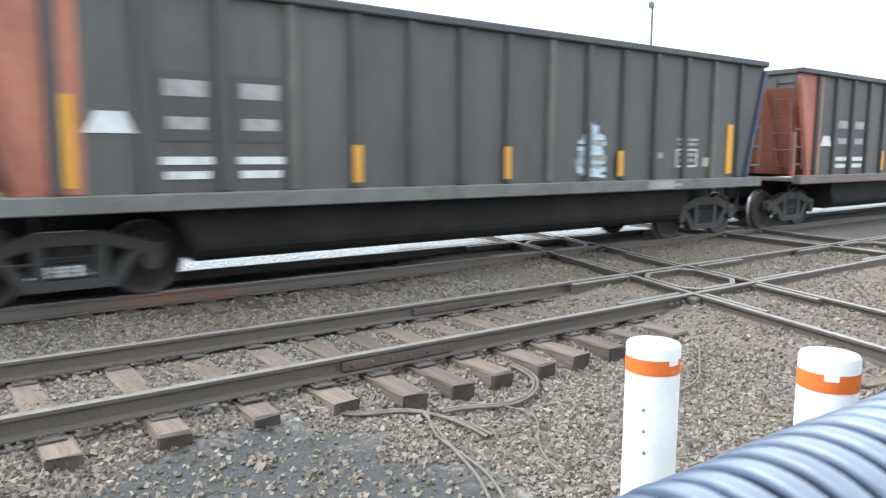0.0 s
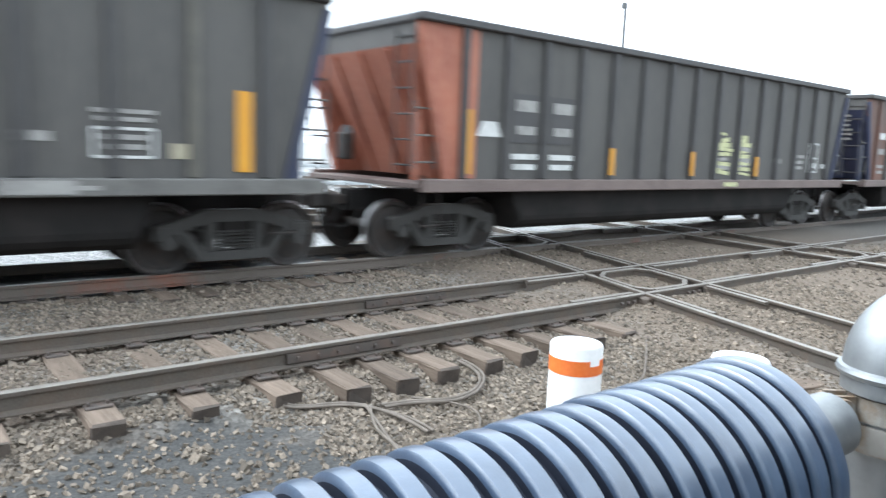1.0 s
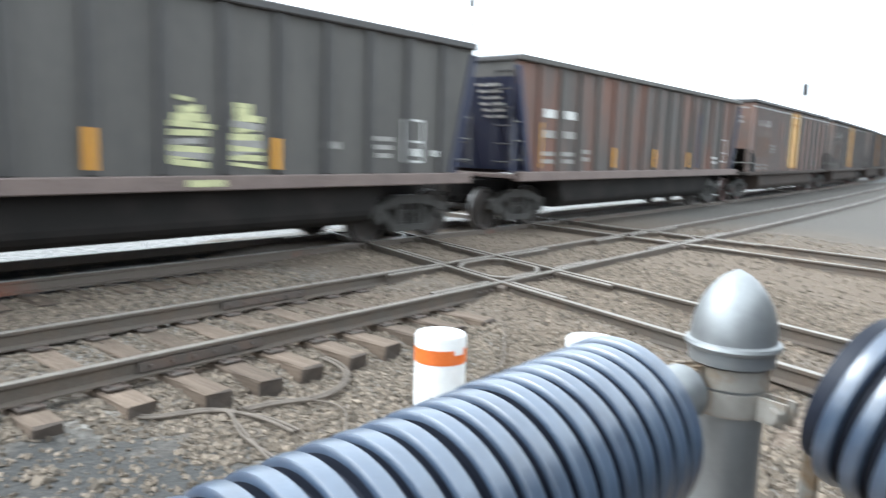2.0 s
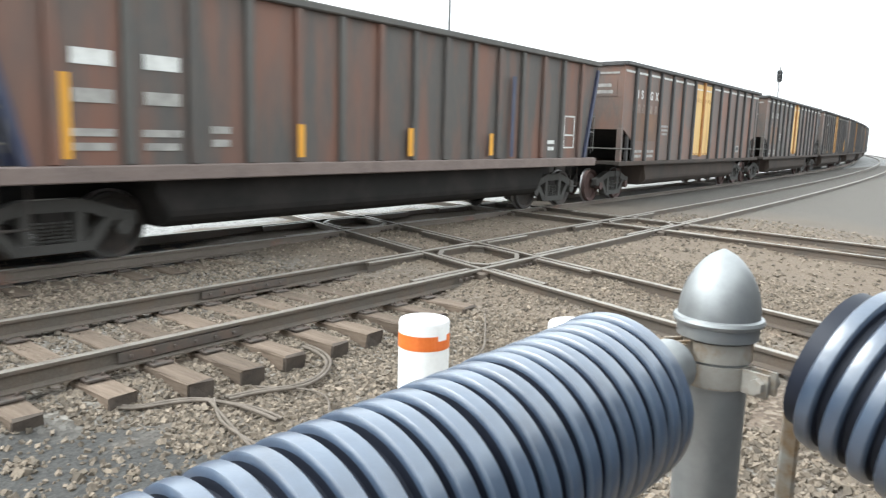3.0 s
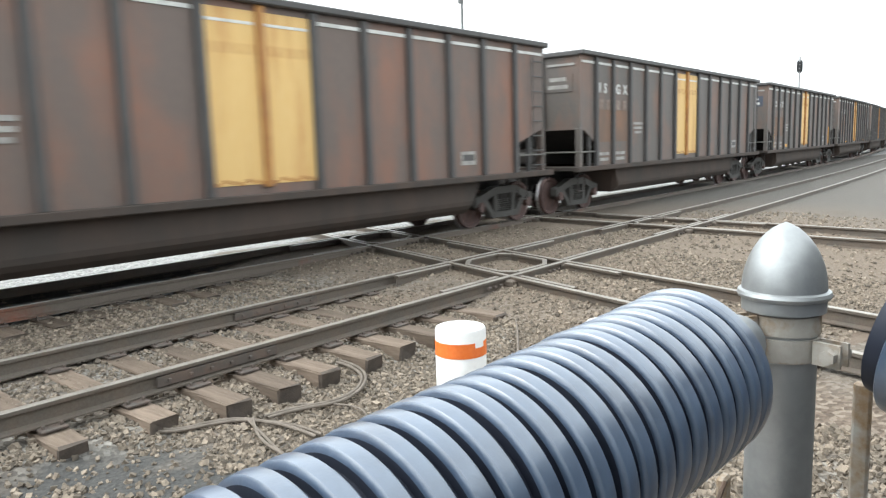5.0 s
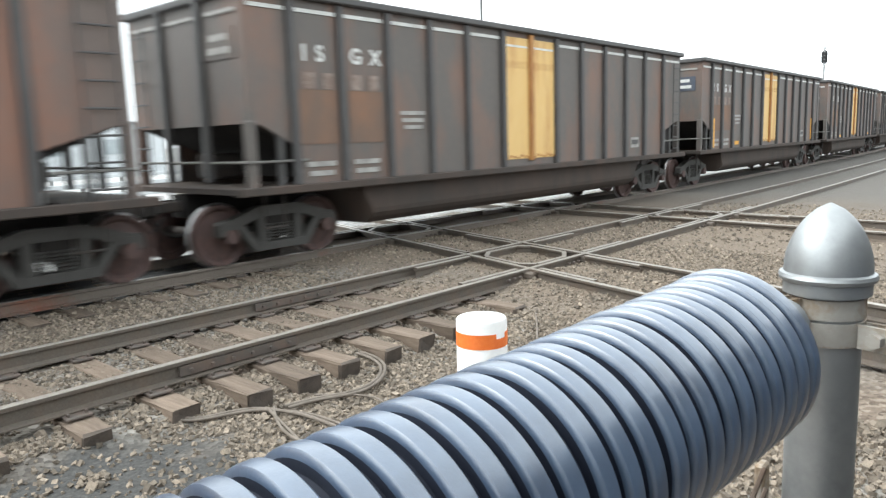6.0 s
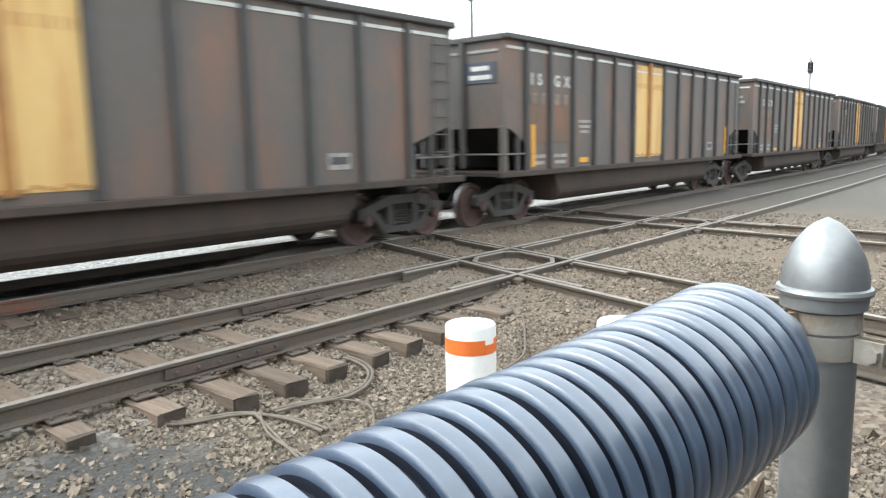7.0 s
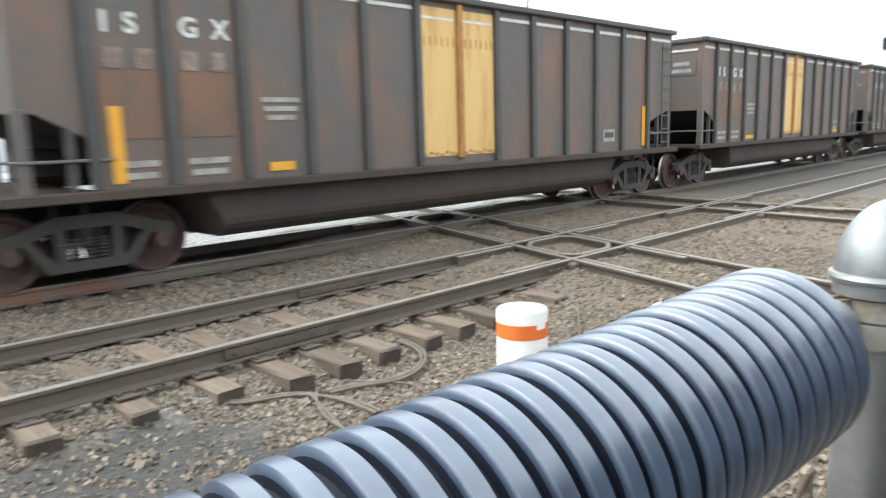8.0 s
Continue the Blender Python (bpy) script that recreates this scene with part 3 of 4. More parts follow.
def lettering(parent, text, x, z, size, mat, y):
    cu = bpy.data.curves.new("lettering", "FONT")
    cu.body, cu.size, cu.extrude, cu.offset = text, size, 0.003, size * 0.03
    tmp = bpy.data.objects.new("lettering", cu)
    scene.collection.objects.link(tmp)
    me = bpy.data.meshes.new_from_object(tmp.evaluated_get(bpy.context.evaluated_depsgraph_get()))
    bpy.data.objects.remove(tmp)
    xs = [v.co.x for v in me.vertices]
    middle = (min(xs) + max(xs)) / 2
    # each letter is a part of its own
    for sign in (-1, 1):
        bm = B()
        bm.from_mesh(me)
        bmesh.ops.delete(bm, geom=[v for v in bm.verts if (v.co.x - middle) * sign < 0], context="VERTS")
        for face in bm.faces:
            face.material_index = 0
        bmesh.ops.transform(bm, matrix=pose(x, y, z, 90, 0, 0), verts=bm.verts)
        part("letter", bm, mat, parent)
    bpy.data.meshes.remove(me)


def ribs(parent, top, deck, mats, at, skip=()):
    for sg in (-1, 1):
        for i, x in enumerate(at):
            if i in skip:
                continue
            bm = box(B(), x, sg * (HALF + 0.035), (top + deck) / 2, 0.13, 0.10, top - deck, bevel=0.02)
            part("rib", bm, mats[i % len(mats)], parent)


def ladder(parent, x, y, z0, z1, mat, n=6, across="x", wide=0.42):
    bm = B()
    d = Vector((wide / 2, 0, 0)) if across == "x" else Vector((0, wide / 2, 0))
    c = Vector((x, y, 0))
    for i in range(n):
        z = Vector((0, 0, z0 + (z1 - z0) * i / (n - 1)))
        rod(bm, c - d + z, c + d + z, 0.014, 6)
    for sg in (-1, 1):
        rod(bm, c + d * sg + Vector((0, 0, z0 - 0.1)), c + d * sg + Vector((0, 0, z1 + 0.1)), 0.013, 6)
    part("ladder", bm, mat, parent)


def underframe(car, sill_mat, tub_mat, tub_z, red, at):
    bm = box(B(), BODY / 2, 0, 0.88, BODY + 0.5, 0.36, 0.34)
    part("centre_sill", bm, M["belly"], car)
    bm = B()
    w = 1.45
    hoop = [(-w, DECK), (-w, 0.66), (-w + 0.02, 0.58), (-w + 0.09, 0.50), (-w + 0.24, tub_z), (w - 0.24, tub_z), (w - 0.09, 0.50), (w - 0.02, 0.58), (w, 0.66), (w, DECK)]
    rows = [[bm.verts.new((x, y, z if z < DECK - 0.01 else DECK)) for y, z in ((y, max(z, low)) for y, z in hoop)] for x, low in ((2.24, 0.95), (2.44, tub_z), (BODY - 2.44, tub_z), (BODY - 2.24, 0.95))]
    for p, q in zip(rows, rows[1:]):
        for i in range(len(hoop) - 1):
            bm.faces.new((p[i], p[i + 1], q[i + 1], q[i]))
    bm.faces.new(rows[0])
    bm.faces.new(rows[-1][::-1])
    bmesh.ops.recalc_face_normals(bm, faces=bm.faces)
    part("belly_tub", bm, tub_mat, car)
    for sg in (-1, 1):
        coupler(car, 0 if sg < 0 else BODY, sg)
    wheels = []
    for x in (at, BODY - at):
        _, ws = truck(car, x, red)
        wheels += ws
    for x in (0.35, BODY - 0.7):
        for sg in (-1.35, 1.35):
            bm = rod(B(), (x, sg, DECK - 0.02), (x, sg, 0.55), 0.016, 6)
            rod(bm, (x + 0.35, sg, DECK - 0.02), (x + 0.35, sg, 0.55), 0.016, 6)
            rod(bm, (x, sg, 0.55), (x + 0.35, sg, 0.55), 0.018, 6)
            part("sill_step", bm, M["iron"], car)
    return wheels


def load(car, z):
    rng = random.Random(3)
    bm = B()
    bmesh.ops.create_grid(bm, x_segments=30, y_segments=8, size=0.5, matrix=Matrix.Translation((BODY / 2, 0, z)) @ Matrix.Diagonal((BODY - 0.5, 2 * HALF - 0.2, 1, 1)))
    for v in bm.verts:
        v.co.z += rng.uniform(-0.08, 0.08) - 0.15 * abs(v.co.y)
    part("coal_load", bm, M["coal"], car)


def gondola(kind):
    """A bathtub coal gondola with sloping ends. kind: 'first', 'second' or 'rusty'."""
    global BODY, TOP, BAY, BAYS
    BODY, TOP, BAYS = 14.5, 3.70, 16
    BAY = BODY / BAYS
    car = tagged(new("coal_gondola"), {"first": "dark grey coal gondola, orange-red end, white spray-paint tag", "second": "dark grey coal gondola with orange-red end and pale tags",
                                        "rusty": "rust-streaked brown coal gondola with navy end"}[kind], "railway wagon", "coal train cars")
    side_mat = M["car_rust"] if kind == "rusty" else M["car_grey"]
    end_mat = M["navy"] if kind == "rusty" else M["orange"]
    sill_mat = M["sill_red"] if kind != "first" else M["sill"]
    deck = 1.30
    for sg in (-1, 1):
        for i in range(BAYS):
            x0, x1 = i * BAY, (i + 1) * BAY
            bm = B()
            lo = deck
            cut0, cut1 = (0.55 if i == 0 else 0.0), (0.62 if i == BAYS - 1 else 0.0)
            prism(bm, [(x0 + cut0, lo), (x1 - cut1, lo), (x1, TOP - 0.3), (x1, TOP - 0.08), (x0, TOP - 0.08), (x0, TOP - 0.3)], sg * (HALF - 0.03), sg * HALF)
            part("side_panel", bm, end_mat if i == 0 and kind != "rusty" else side_mat, car)
        if kind != "rusty":
            bm = box(B(), BAY + 0.14, sg * (HALF + 0.004), (TOP + deck) / 2 - 0.05, 0.28, 0.006, TOP - deck - 0.12)
            part("orange_edge", bm, end_mat, car)
        bm = box(B(), BODY / 2, sg * (HALF + 0.02), TOP - 0.04, BODY + 0.06, 0.18, 0.12, bevel=0.02)
        part("top_chord", bm, M["rib"] if kind != "rusty" else M["car_grey"], car)
        bm = box(B(), BODY / 2, sg * (HALF + 0.03), 1.20, BODY - 0.2, 0.22, 0.20, bevel=0.015)
        part("side_sill", bm, sill_mat, car)
    mats = {"first": [M["rib"], M["rib"], M["rib"], M["rib_tan"], M["rib"]], "second": [M["rib"]], "rusty": [M["car_rust"], M["car_grey"]]}[kind]
    ribs(car, TOP - 0.1, deck, mats, [i * BAY for i in range(1, BAYS)])
    for end in (0, 1):
        f = (lambda x: x) if end == 0 else (lambda x: BODY - x)
        bm = B()
        pts = [(f(0.0), TOP), (f(0.0), TOP - 0.42), (f(0.95), 1.3), (f(1.0), 1.3), (f(0.05), TOP - 0.42), (f(0.05), TOP)]
        prism(bm, pts, -HALF + 0.03, HALF - 0.03)
        for fc in bm.faces:
            fc.material_index = 1 if fc.calc_center_median().z > TOP - 0.5 else 0
        part("end_sheet", bm, [end_mat, M["car_grey"]], car)
        for sg in (-1, 1):
            bm = B()
            if end == 0:
                prism(bm, [(f(0.06), TOP - 0.42), (f(0.5), TOP - 0.42), (f(0.97), 1.3), (f(0.42), 1.3)], sg * (HALF - 0.26), sg * (HALF - 0.22))
            else:
                prism(bm, [(f(0.04), TOP - 0.3), (f(0.4), TOP - 0.3), (f(0.9), 1.3), (f(0.36), 1.3), (f(0.36), 2.55)], sg * (HALF - 0.09), sg * (HALF - 0.05))
            # rear plates are navy on every car: recess shade put into their colour
            part("end_gusset", bm, end_mat if end == 0 else M["navy"], car)
        for sg in (-1, 1):
            bm = strut(B(), (f(0.03), sg * (HALF + 0.02), TOP - 0.2), (f(0.58), sg * (HALF + 0.02), deck), 0.09, 0.10)
            part("end_edge", bm, end_mat if end == 0 else M["navy"], car)
        for y in (-0.8, 0.0, 0.8):
            bm = strut(B(), (f(0.02), y, TOP - 0.45), (f(0.92), y, 1.33), 0.09, 0.09)
            part("end_post", bm, end_mat, car)
        bm = box(B(), f(0.28), 0, 1.20, 0.62, 2 * HALF, 0.08, bevel=0.01)
        part("end_platform", bm, sill_mat, car)
        bm = box(B(), f(0.0), 0, TOP - 0.05, 0.12, 2 * HALF, 0.12, bevel=0.02)
        part("end_chord", bm, M["rib"], car)
        ladder(car, f(-0.02), -HALF + 0.3, 1.5, 3.4, M["rib"], 6, "y")
        ladder(car, f(0.2), -HALF + 0.02, 1.55, 2.35, M["sill"], 3, "x", 0.4)
        if end == 0:
            bm = box(B(), f(0.06), -HALF + 0.06, 1.78, 0.09, 0.09, 1.0, bevel=0.01)
            part("corner_post", bm, end_mat, car)
        bm = lathe(B(), [(0.02, -0.03), (0.2, -0.02), (0.2, 0.02), (0.02, 0.03)], 16, Matrix.Translation((f(0.02), 0.35, 1.9)) @ Matrix.Rotation(radians(90), 4, "Y"))
        part("brake_wheel", bm, M["rib"], car)
        bm = box(B(), f(-0.01), 0.35, 1.75, 0.18, 0.3, 0.45, bevel=0.03)
        part("brake_housing", bm, M["iron"], car)
    side = -HALF - 0.012
    for px, hh, out in ((1.0, 1.0, 0.008), (5 * BAY, 0.5, 0.075), (8 * BAY - (0.15 if kind == "rusty" else 0.04), 0.5, 0.075), (11 * BAY - (0.3 if kind == "rusty" else 0.1), 0.45, 0.075)) + (((BODY - 1.18, 1.0, 0.008),) if kind == "first" else ()):
        bm = box(B(), px, side - out, deck + 0.08 + hh / 2, 0.2 if hh > 0.9 else 0.125, 0.008, hh)
        part("yellow_marker", bm, M["yellow"], car)
    if kind != "rusty":
        for bx in (2, 3):
            bm = box(B(), (bx + 0.5) * BAY, side + 0.003, 2.30, 0.60, 0.006, 0.80)
            part("lettering_patch", bm, M["rib"], car)
            bars(car, "lettering_bar", (bx + 0.26) * BAY, 2.68, 0.50, 0.34, 1, M["faint"], side)
            bars(car, "lettering_bar", (bx + 0.30) * BAY, 2.24, 0.44, 0.26, 1, M["faint"], side)
            bars(car, "lettering_bar", (bx + 0.2) * BAY, 1.76, 0.6, 0.34, 2, M["white"], side)
        bm = B()
        prism(bm, [(1.2, 1.98), (1.74, 1.98), (1.62, 2.22), (1.32, 2.22)], side - 0.003, side + 0.003)
        part("white_emblem", bm, M["white"], car)
        if kind == "first":
            bars(car, "lettering_bar", 11.56, 2.10, 0.68, 0.18, 2, M["faint"], side)
            bm = B()
            for a, b in (((11.58, 1.54), (12.22, 1.54)), ((11.58, 1.86), (12.22, 1.86)), ((11.58, 1.54), (11.58, 1.86)), ((12.22, 1.54), (12.22, 1.86))):
                strut(bm, (a[0], side, a[1]), (b[0], side, b[1]), 0.006, 0.035)
            part("white_stencil_frame", bm, M["white"], car)
            bars(car, "lettering_bar", 11.64, 1.82, 0.52, 0.22, 2, M["faint"], side)
            bm = box(B(), 12.55, side, 1.62, 0.28, 0.006, 0.18)
            part("cream_patch", bm, M["rib_cream"], car)
            for q, wd in ((11.0, 0.75), (11.35, 0.5), (10.85, 0.5)):
                bm = box(B(), q, -HALF - 0.143 - 0.002 * wd, 1.2 + 0.03 * (wd - 0.6), wd, 0.006, 0.05 + 0.1 * (q == 11.0))
                part("paint_smear", bm, M["faint"], car)
        else:
            bm = B()
            for a, b in (((12.6, 1.5), (13.1, 1.5)), ((12.6, 1.85), (13.1, 1.85)), ((12.6, 2.22), (13.1, 2.22)), ((12.6, 1.5), (12.6, 2.22)), ((13.1, 1.5), (13.1, 2.22))):
                strut(bm, (a[0], side, a[1]), (b[0], side, b[1]), 0.006, 0.04)
            part("white_stencil_frame", bm, M["white"], car)
            bars(car, "lettering_bar", 12.64, 1.78, 0.42, 0.24, 1, M["white"], side)
            bars(car, "lettering_bar", 11.9, 1.95, 0.45, 0.42, 3, M["faint"], side)
            bars(car, "lettering_bar", 13.35, 1.75, 0.3, 0.2, 1, M["white"], side)
        bars(car, "lettering_bar", 10.8, 1.85, 0.35, 0.2, 1, M["faint"], side)
        spots = ((8.85, 1.45, M["tag_blue"]), (8.95, 1.42, M["tag_blue"])) if kind == "first" else ((8.2, 1.45, M["tag_yellow"]), (9.1, 1.45, M["tag_yellow"]))
        for j, (bx, z, mt) in enumerate(spots):
            rr = random.Random(11 + j)
            for q in range(11):
                u = q / 10
                mid, half = bx + 0.3 + rr.uniform(-0.05, 0.05), (0.34 - 0.2 * max(0.0, u - 0.55) / 0.45) * rr.uniform(0.6, 1.05)
                bm = strut(B(), (mid - half, side - 0.0006 * q, z + 0.82 * u + rr.uniform(-0.05, 0.05)), (mid + half, side - 0.0006 * q, z + 0.82 * u + rr.uniform(-0.06, 0.04)), 0.004, rr.uniform(0.05, 0.11))
                part("spray_stroke", bm, mt if rr.random() < 0.75 else M["faint"], car)
        if kind == "second":
            bm = box(B(), 8.7, -HALF - 0.145, 1.2, 0.55, 0.008, 0.09)
            part("sill_patch", bm, M["tag_yellow"], car)
    else:
        for bx in (1, 2):
            bars(car, "lettering_bar", (bx + 0.25) * BAY, 2.75, 0.5, 0.34, 1, M["white"], side)
            bars(car, "lettering_bar", (bx + 0.25) * BAY, 2.28, 0.5, 0.30, 1, M["faint"], side)
            bars(car, "lettering_bar", (bx + 0.2) * BAY, 1.78, 0.55, 0.34, 2, M["faint"], side)
        for q in range(6):
            z = 3.12 - 0.13 * q
            bm = box(B(), (TOP - 0.42 - z) * 0.48 - 0.035, -0.85, z, 0.02, 0.62 - 0.05 * (q % 3), 0.06)
            part("lettering_bar", bm, M["faint"], car)
        bars(car, "lettering_bar", 3.3 * BAY, 1.85, 0.32, 0.36, 2, M["faint"], side)
        bm = box(B(), 10.45, -HALF - 0.09, 2.2, 0.13, 0.01, 1.7)
        part("navy_stripe", bm, M["navy"], car)
        bars(car, "lettering_bar", 12.1, 1.75, 0.32, 0.3, 2, M["white"], side)
        bm = B()
        for a, b in (((14.2, 1.55), (14.75, 1.55)), ((14.2, 1.85), (14.75, 1.85)), ((14.2, 2.3), (14.75, 2.3)), ((14.2, 1.55), (14.2, 2.3)), ((14.75, 1.55), (14.75, 2.3))):
            strut(bm, (a[0] * BAY, side, a[1]), (b[0] * BAY, side, b[1]), 0.006, 0.035)
        part("white_stencil_frame", bm, M["white"], car)
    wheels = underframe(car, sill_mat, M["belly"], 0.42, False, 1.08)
    load(car, TOP - 0.5)
    return car, wheels


def hopper(kind):
    """A coal hopper with upright ends, open end frames and two yellow panels. kind: 0 plain, 1 with yellow markers, 2 with navy end board, 3 rust-reddened."""
    global BODY, TOP, BAY, BAYS
    BODY, TOP, BAYS = 14.36, 3.91, 14
    BAY = BODY / BAYS
    car = tagged(new("coal_hopper"), ["brown-grey coal hopper with two pale yellow panels", "brown-grey coal hopper with yellow panels and yellow markers",
                                       "brown-grey coal hopper with yellow panels and navy end board",
                                       "rust-reddened coal hopper with two pale yellow panels"][kind], "railway wagon", "coal train cars")
    deck = 1.16
    paint = M["car_red"] if kind == 3 else M["car_brown"]
    side = -HALF - 0.012
    for sg in (-1, 1):
        for i in range(BAYS):
            x0, x1 = EDGES[i], EDGES[i + 1]
            bm = B()
            yel = i in (6, 7)
            if i == 0:
                pts = [(x0, 2.06), (x0 + 0.2, 2.04), (x1, 1.74), (x1, TOP - 0.08), (x0, TOP - 0.08)]
            elif i == BAYS - 1:
                pts = [(x1, 2.06), (x1, TOP - 0.08), (x0, TOP - 0.08), (x0, 1.74), (x1 - 0.2, 2.04)]
            else:
                pts = [(x0, deck), (x1, deck), (x1, TOP - 0.08), (x0, TOP - 0.08)]
            prism(bm, pts, sg * (HALF - 0.03), sg * HALF)
            part("side_panel", bm, paint, car)
            if yel:
                bm = box(B(), (x0 + x1) / 2, sg * (HALF + 0.006), (TOP + deck) / 2 - 0.02, x1 - x0 - 0.12, 0.008, TOP - deck - 0.34)
                pan = part("yellow_panel", bm, M["panel"], car, "pale yellow painted steel panel")
                if sg < 0:
                    bm = box(B(), (x0 + x1) / 2, sg * (HALF + 0.014), TOP - 0.36, x1 - x0 - 0.2, 0.006, 0.04)
                    part("reflective_strip", bm, M["white"], pan)
                    for q in range(6):
                        bm = box(B(), x0 + 0.17 + 0.135 * q, sg * (HALF + 0.012), TOP - 0.72, 0.028, 0.004, 0.15)
                        part("vent_slot", bm, M["panel_rust"], pan)
                    for q in range(7):
                        bm = box(B(), x0 + 0.14 + 0.125 * q, sg * (HALF + 0.012), deck + 0.17 + 0.02 * ((q * 5) % 3), 0.09, 0.004, 0.05)
                        part("rust_edge", bm, M["panel_rust"], pan)
            elif sg < 0:
                bm = box(B(), (x0 + x1) / 2, side, TOP - 0.24, x1 - x0 - 0.16, 0.008, 0.055)
                part("reflective_strip", bm, M["white"], car)
        bm = box(B(), BODY / 2, sg * (HALF + 0.02), TOP - 0.04, BODY + 0.1, 0.20, 0.11, bevel=0.02)
        part("top_chord", bm, M["rib"], car)
        bm = box(B(), BODY / 2, sg * (HALF + 0.02), 1.11, BODY + 0.5, 0.16, 0.12, bevel=0.015)
        part("side_sill", bm, M["tub"], car)
    at = EDGES[1:-1]
    ribs(car, TOP - 0.1, deck, [M["rib"]], at, skip=(6,))
    bm = box(B(), EDGES[7], -HALF - 0.035, (TOP + deck) / 2, 0.13, 0.10, TOP - deck - 0.2, bevel=0.02)
    part("rib", bm, M["panel_rust"], car)
    for end in (0, 1):
        f = (lambda x: x) if end == 0 else (lambda x: BODY - x)
        bm = box(B(), f(0.04), 0, (TOP + 2.06) / 2, 0.06, 2 * HALF - 0.02, TOP - 2.06)
        part("end_sheet", bm, paint, car)
        for y in (-0.55, 0.55):
            bm = box(B(), f(-0.02), y, (TOP + 1.2) / 2, 0.1, 0.12, TOP - 1.25, bevel=0.015)
            part("end_post", bm, M["rib"], car)
        for y in (-HALF + 0.06, HALF - 0.06):
            bm = box(B(), f(0.05), y, 1.62, 0.14, 0.14, 0.96, bevel=0.015)
            part("corner_post", bm, paint, car)
            bm = box(B(), f(0.55), y, 1.52, 0.09, 0.09, 0.78, bevel=0.01)
            part("inner_post", bm, M["rib"], car)
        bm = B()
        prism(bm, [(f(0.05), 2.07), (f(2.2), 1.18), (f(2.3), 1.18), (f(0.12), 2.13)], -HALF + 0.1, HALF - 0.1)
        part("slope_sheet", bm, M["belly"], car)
        bm = box(B(), f(0.3), 0, 1.12, 1.1, 2 * HALF - 0.1, 0.08)
        part("end_platform", bm, M["tub"], car)
        bm = B()
        for z in (1.52,):
            rod(bm, (f(-0.02), -HALF + 0.02, z), (f(-0.02), HALF - 0.02, z), 0.02, 6)
            rod(bm, (f(-0.02), -HALF - 0.02, z), (f(1.0), -HALF - 0.02, z), 0.02, 6)
        part("hand_rail", bm, M["sill"], car)
        bm = box(B(), f(0.0), 0, TOP - 0.05, 0.14, 2 * HALF, 0.12, bevel=0.02)
        part("end_chord", bm, M["rib"], car)
        for a, b in ((-1.45, -0.7), (-0.42, 0.42), (0.7, 1.45)):
            bm = box(B(), f(-0.004), (a + b) / 2, TOP - 0.3, 0.02, b - a, 0.05)
            part("reflective_strip", bm, M["white"] if kind == 1 else M["faint"], car)
        ladder(car, f(-0.06), HALF - 0.35, 1.4, 3.5, M["rib"], 7, "y")
        if end == 1:
            ladder(car, f(0.35), -HALF - 0.07, 1.3, 3.5, M["rib"], 8, "x")
        bm = box(B(), f(0.7), 0.3, 1.45, 0.55, 0.5, 0.4, bevel=0.04)
        part("brake_cylinder", bm, M["iron"], car)
        bm = box(B(), f(0.004), -1.0, 3.18, 0.02, 0.8, 0.42)
        board = part("end_board", bm, M["board"] if kind == 2 else paint, car)
        for q, wd in ((0.09, 0.45), (-0.09, 0.55)):
            bm = box(B(), f(-0.008), -1.0, 3.18 + q, 0.008, wd, 0.09)
            part("lettering_bar", bm, M["faint"] if kind != 2 else M["white"], board)
    for bx, tx in ((1, "I  S"), (2, "G  X")):
        lettering(car, tx, EDGES[bx] + 0.2, 2.97, 0.33, M["white"], side)
        bm = box(B(), (EDGES[bx] + EDGES[bx + 1]) / 2, side + 0.004, 2.15, 0.74, 0.004, 0.8)
        part("bare_rust_patch", bm, M["rust_patch"], car)
        for q in (0.3, 0.68):
            bm = box(B(), EDGES[bx] + q, side - 0.004, 2.68, 0.2, 0.006, 0.24)
            part("number_bar", bm, M["number"], car)
        bars(car, "lettering_bar", EDGES[bx] + 0.2, 1.52, 0.55, 0.28, 2, M["faint"], side)
    bars(car, "lettering_bar", 3.0, 2.28, 0.6, 0.36, 3, M["faint"], side)
    bm = box(B(), 11.6, side, 1.52, 0.45, 0.006, 0.26)
    sten = part("stencil_panel", bm, M["faint"], car)
    bm = box(B(), 11.6, side - 0.004, 1.53, 0.36, 0.006, 0.12)
    part("stencil_bar", bm, M["rib"], sten)
    if kind == 1:
        for x, z, w, h in ((3.27, 1.28, 0.55, 0.1), (13.3, 1.75, 0.13, 0.95), (11.6, 1.3, 0.42, 0.1)):
            bm = box(B(), x, side - 0.004, z, w, 0.008, h)
            part("yellow_marker", bm, M["yellow"], car)
    elif kind == 2:
        for x, z, w, h in ((EDGES[1] + 0.27, 1.68, 0.15, 0.9), (3.27, 1.32, 0.4, 0.12), (13.1, 1.7, 0.22, 0.9)):
            bm = box(B(), x, side - 0.004, z, w, 0.008, h)
            part("yellow_marker", bm, M["yellow"], car)
    wheels = underframe(car, M["tub"], M["tub"], 0.40, True, 0.82)
    load(car, TOP - 0.45)
    return car, wheels


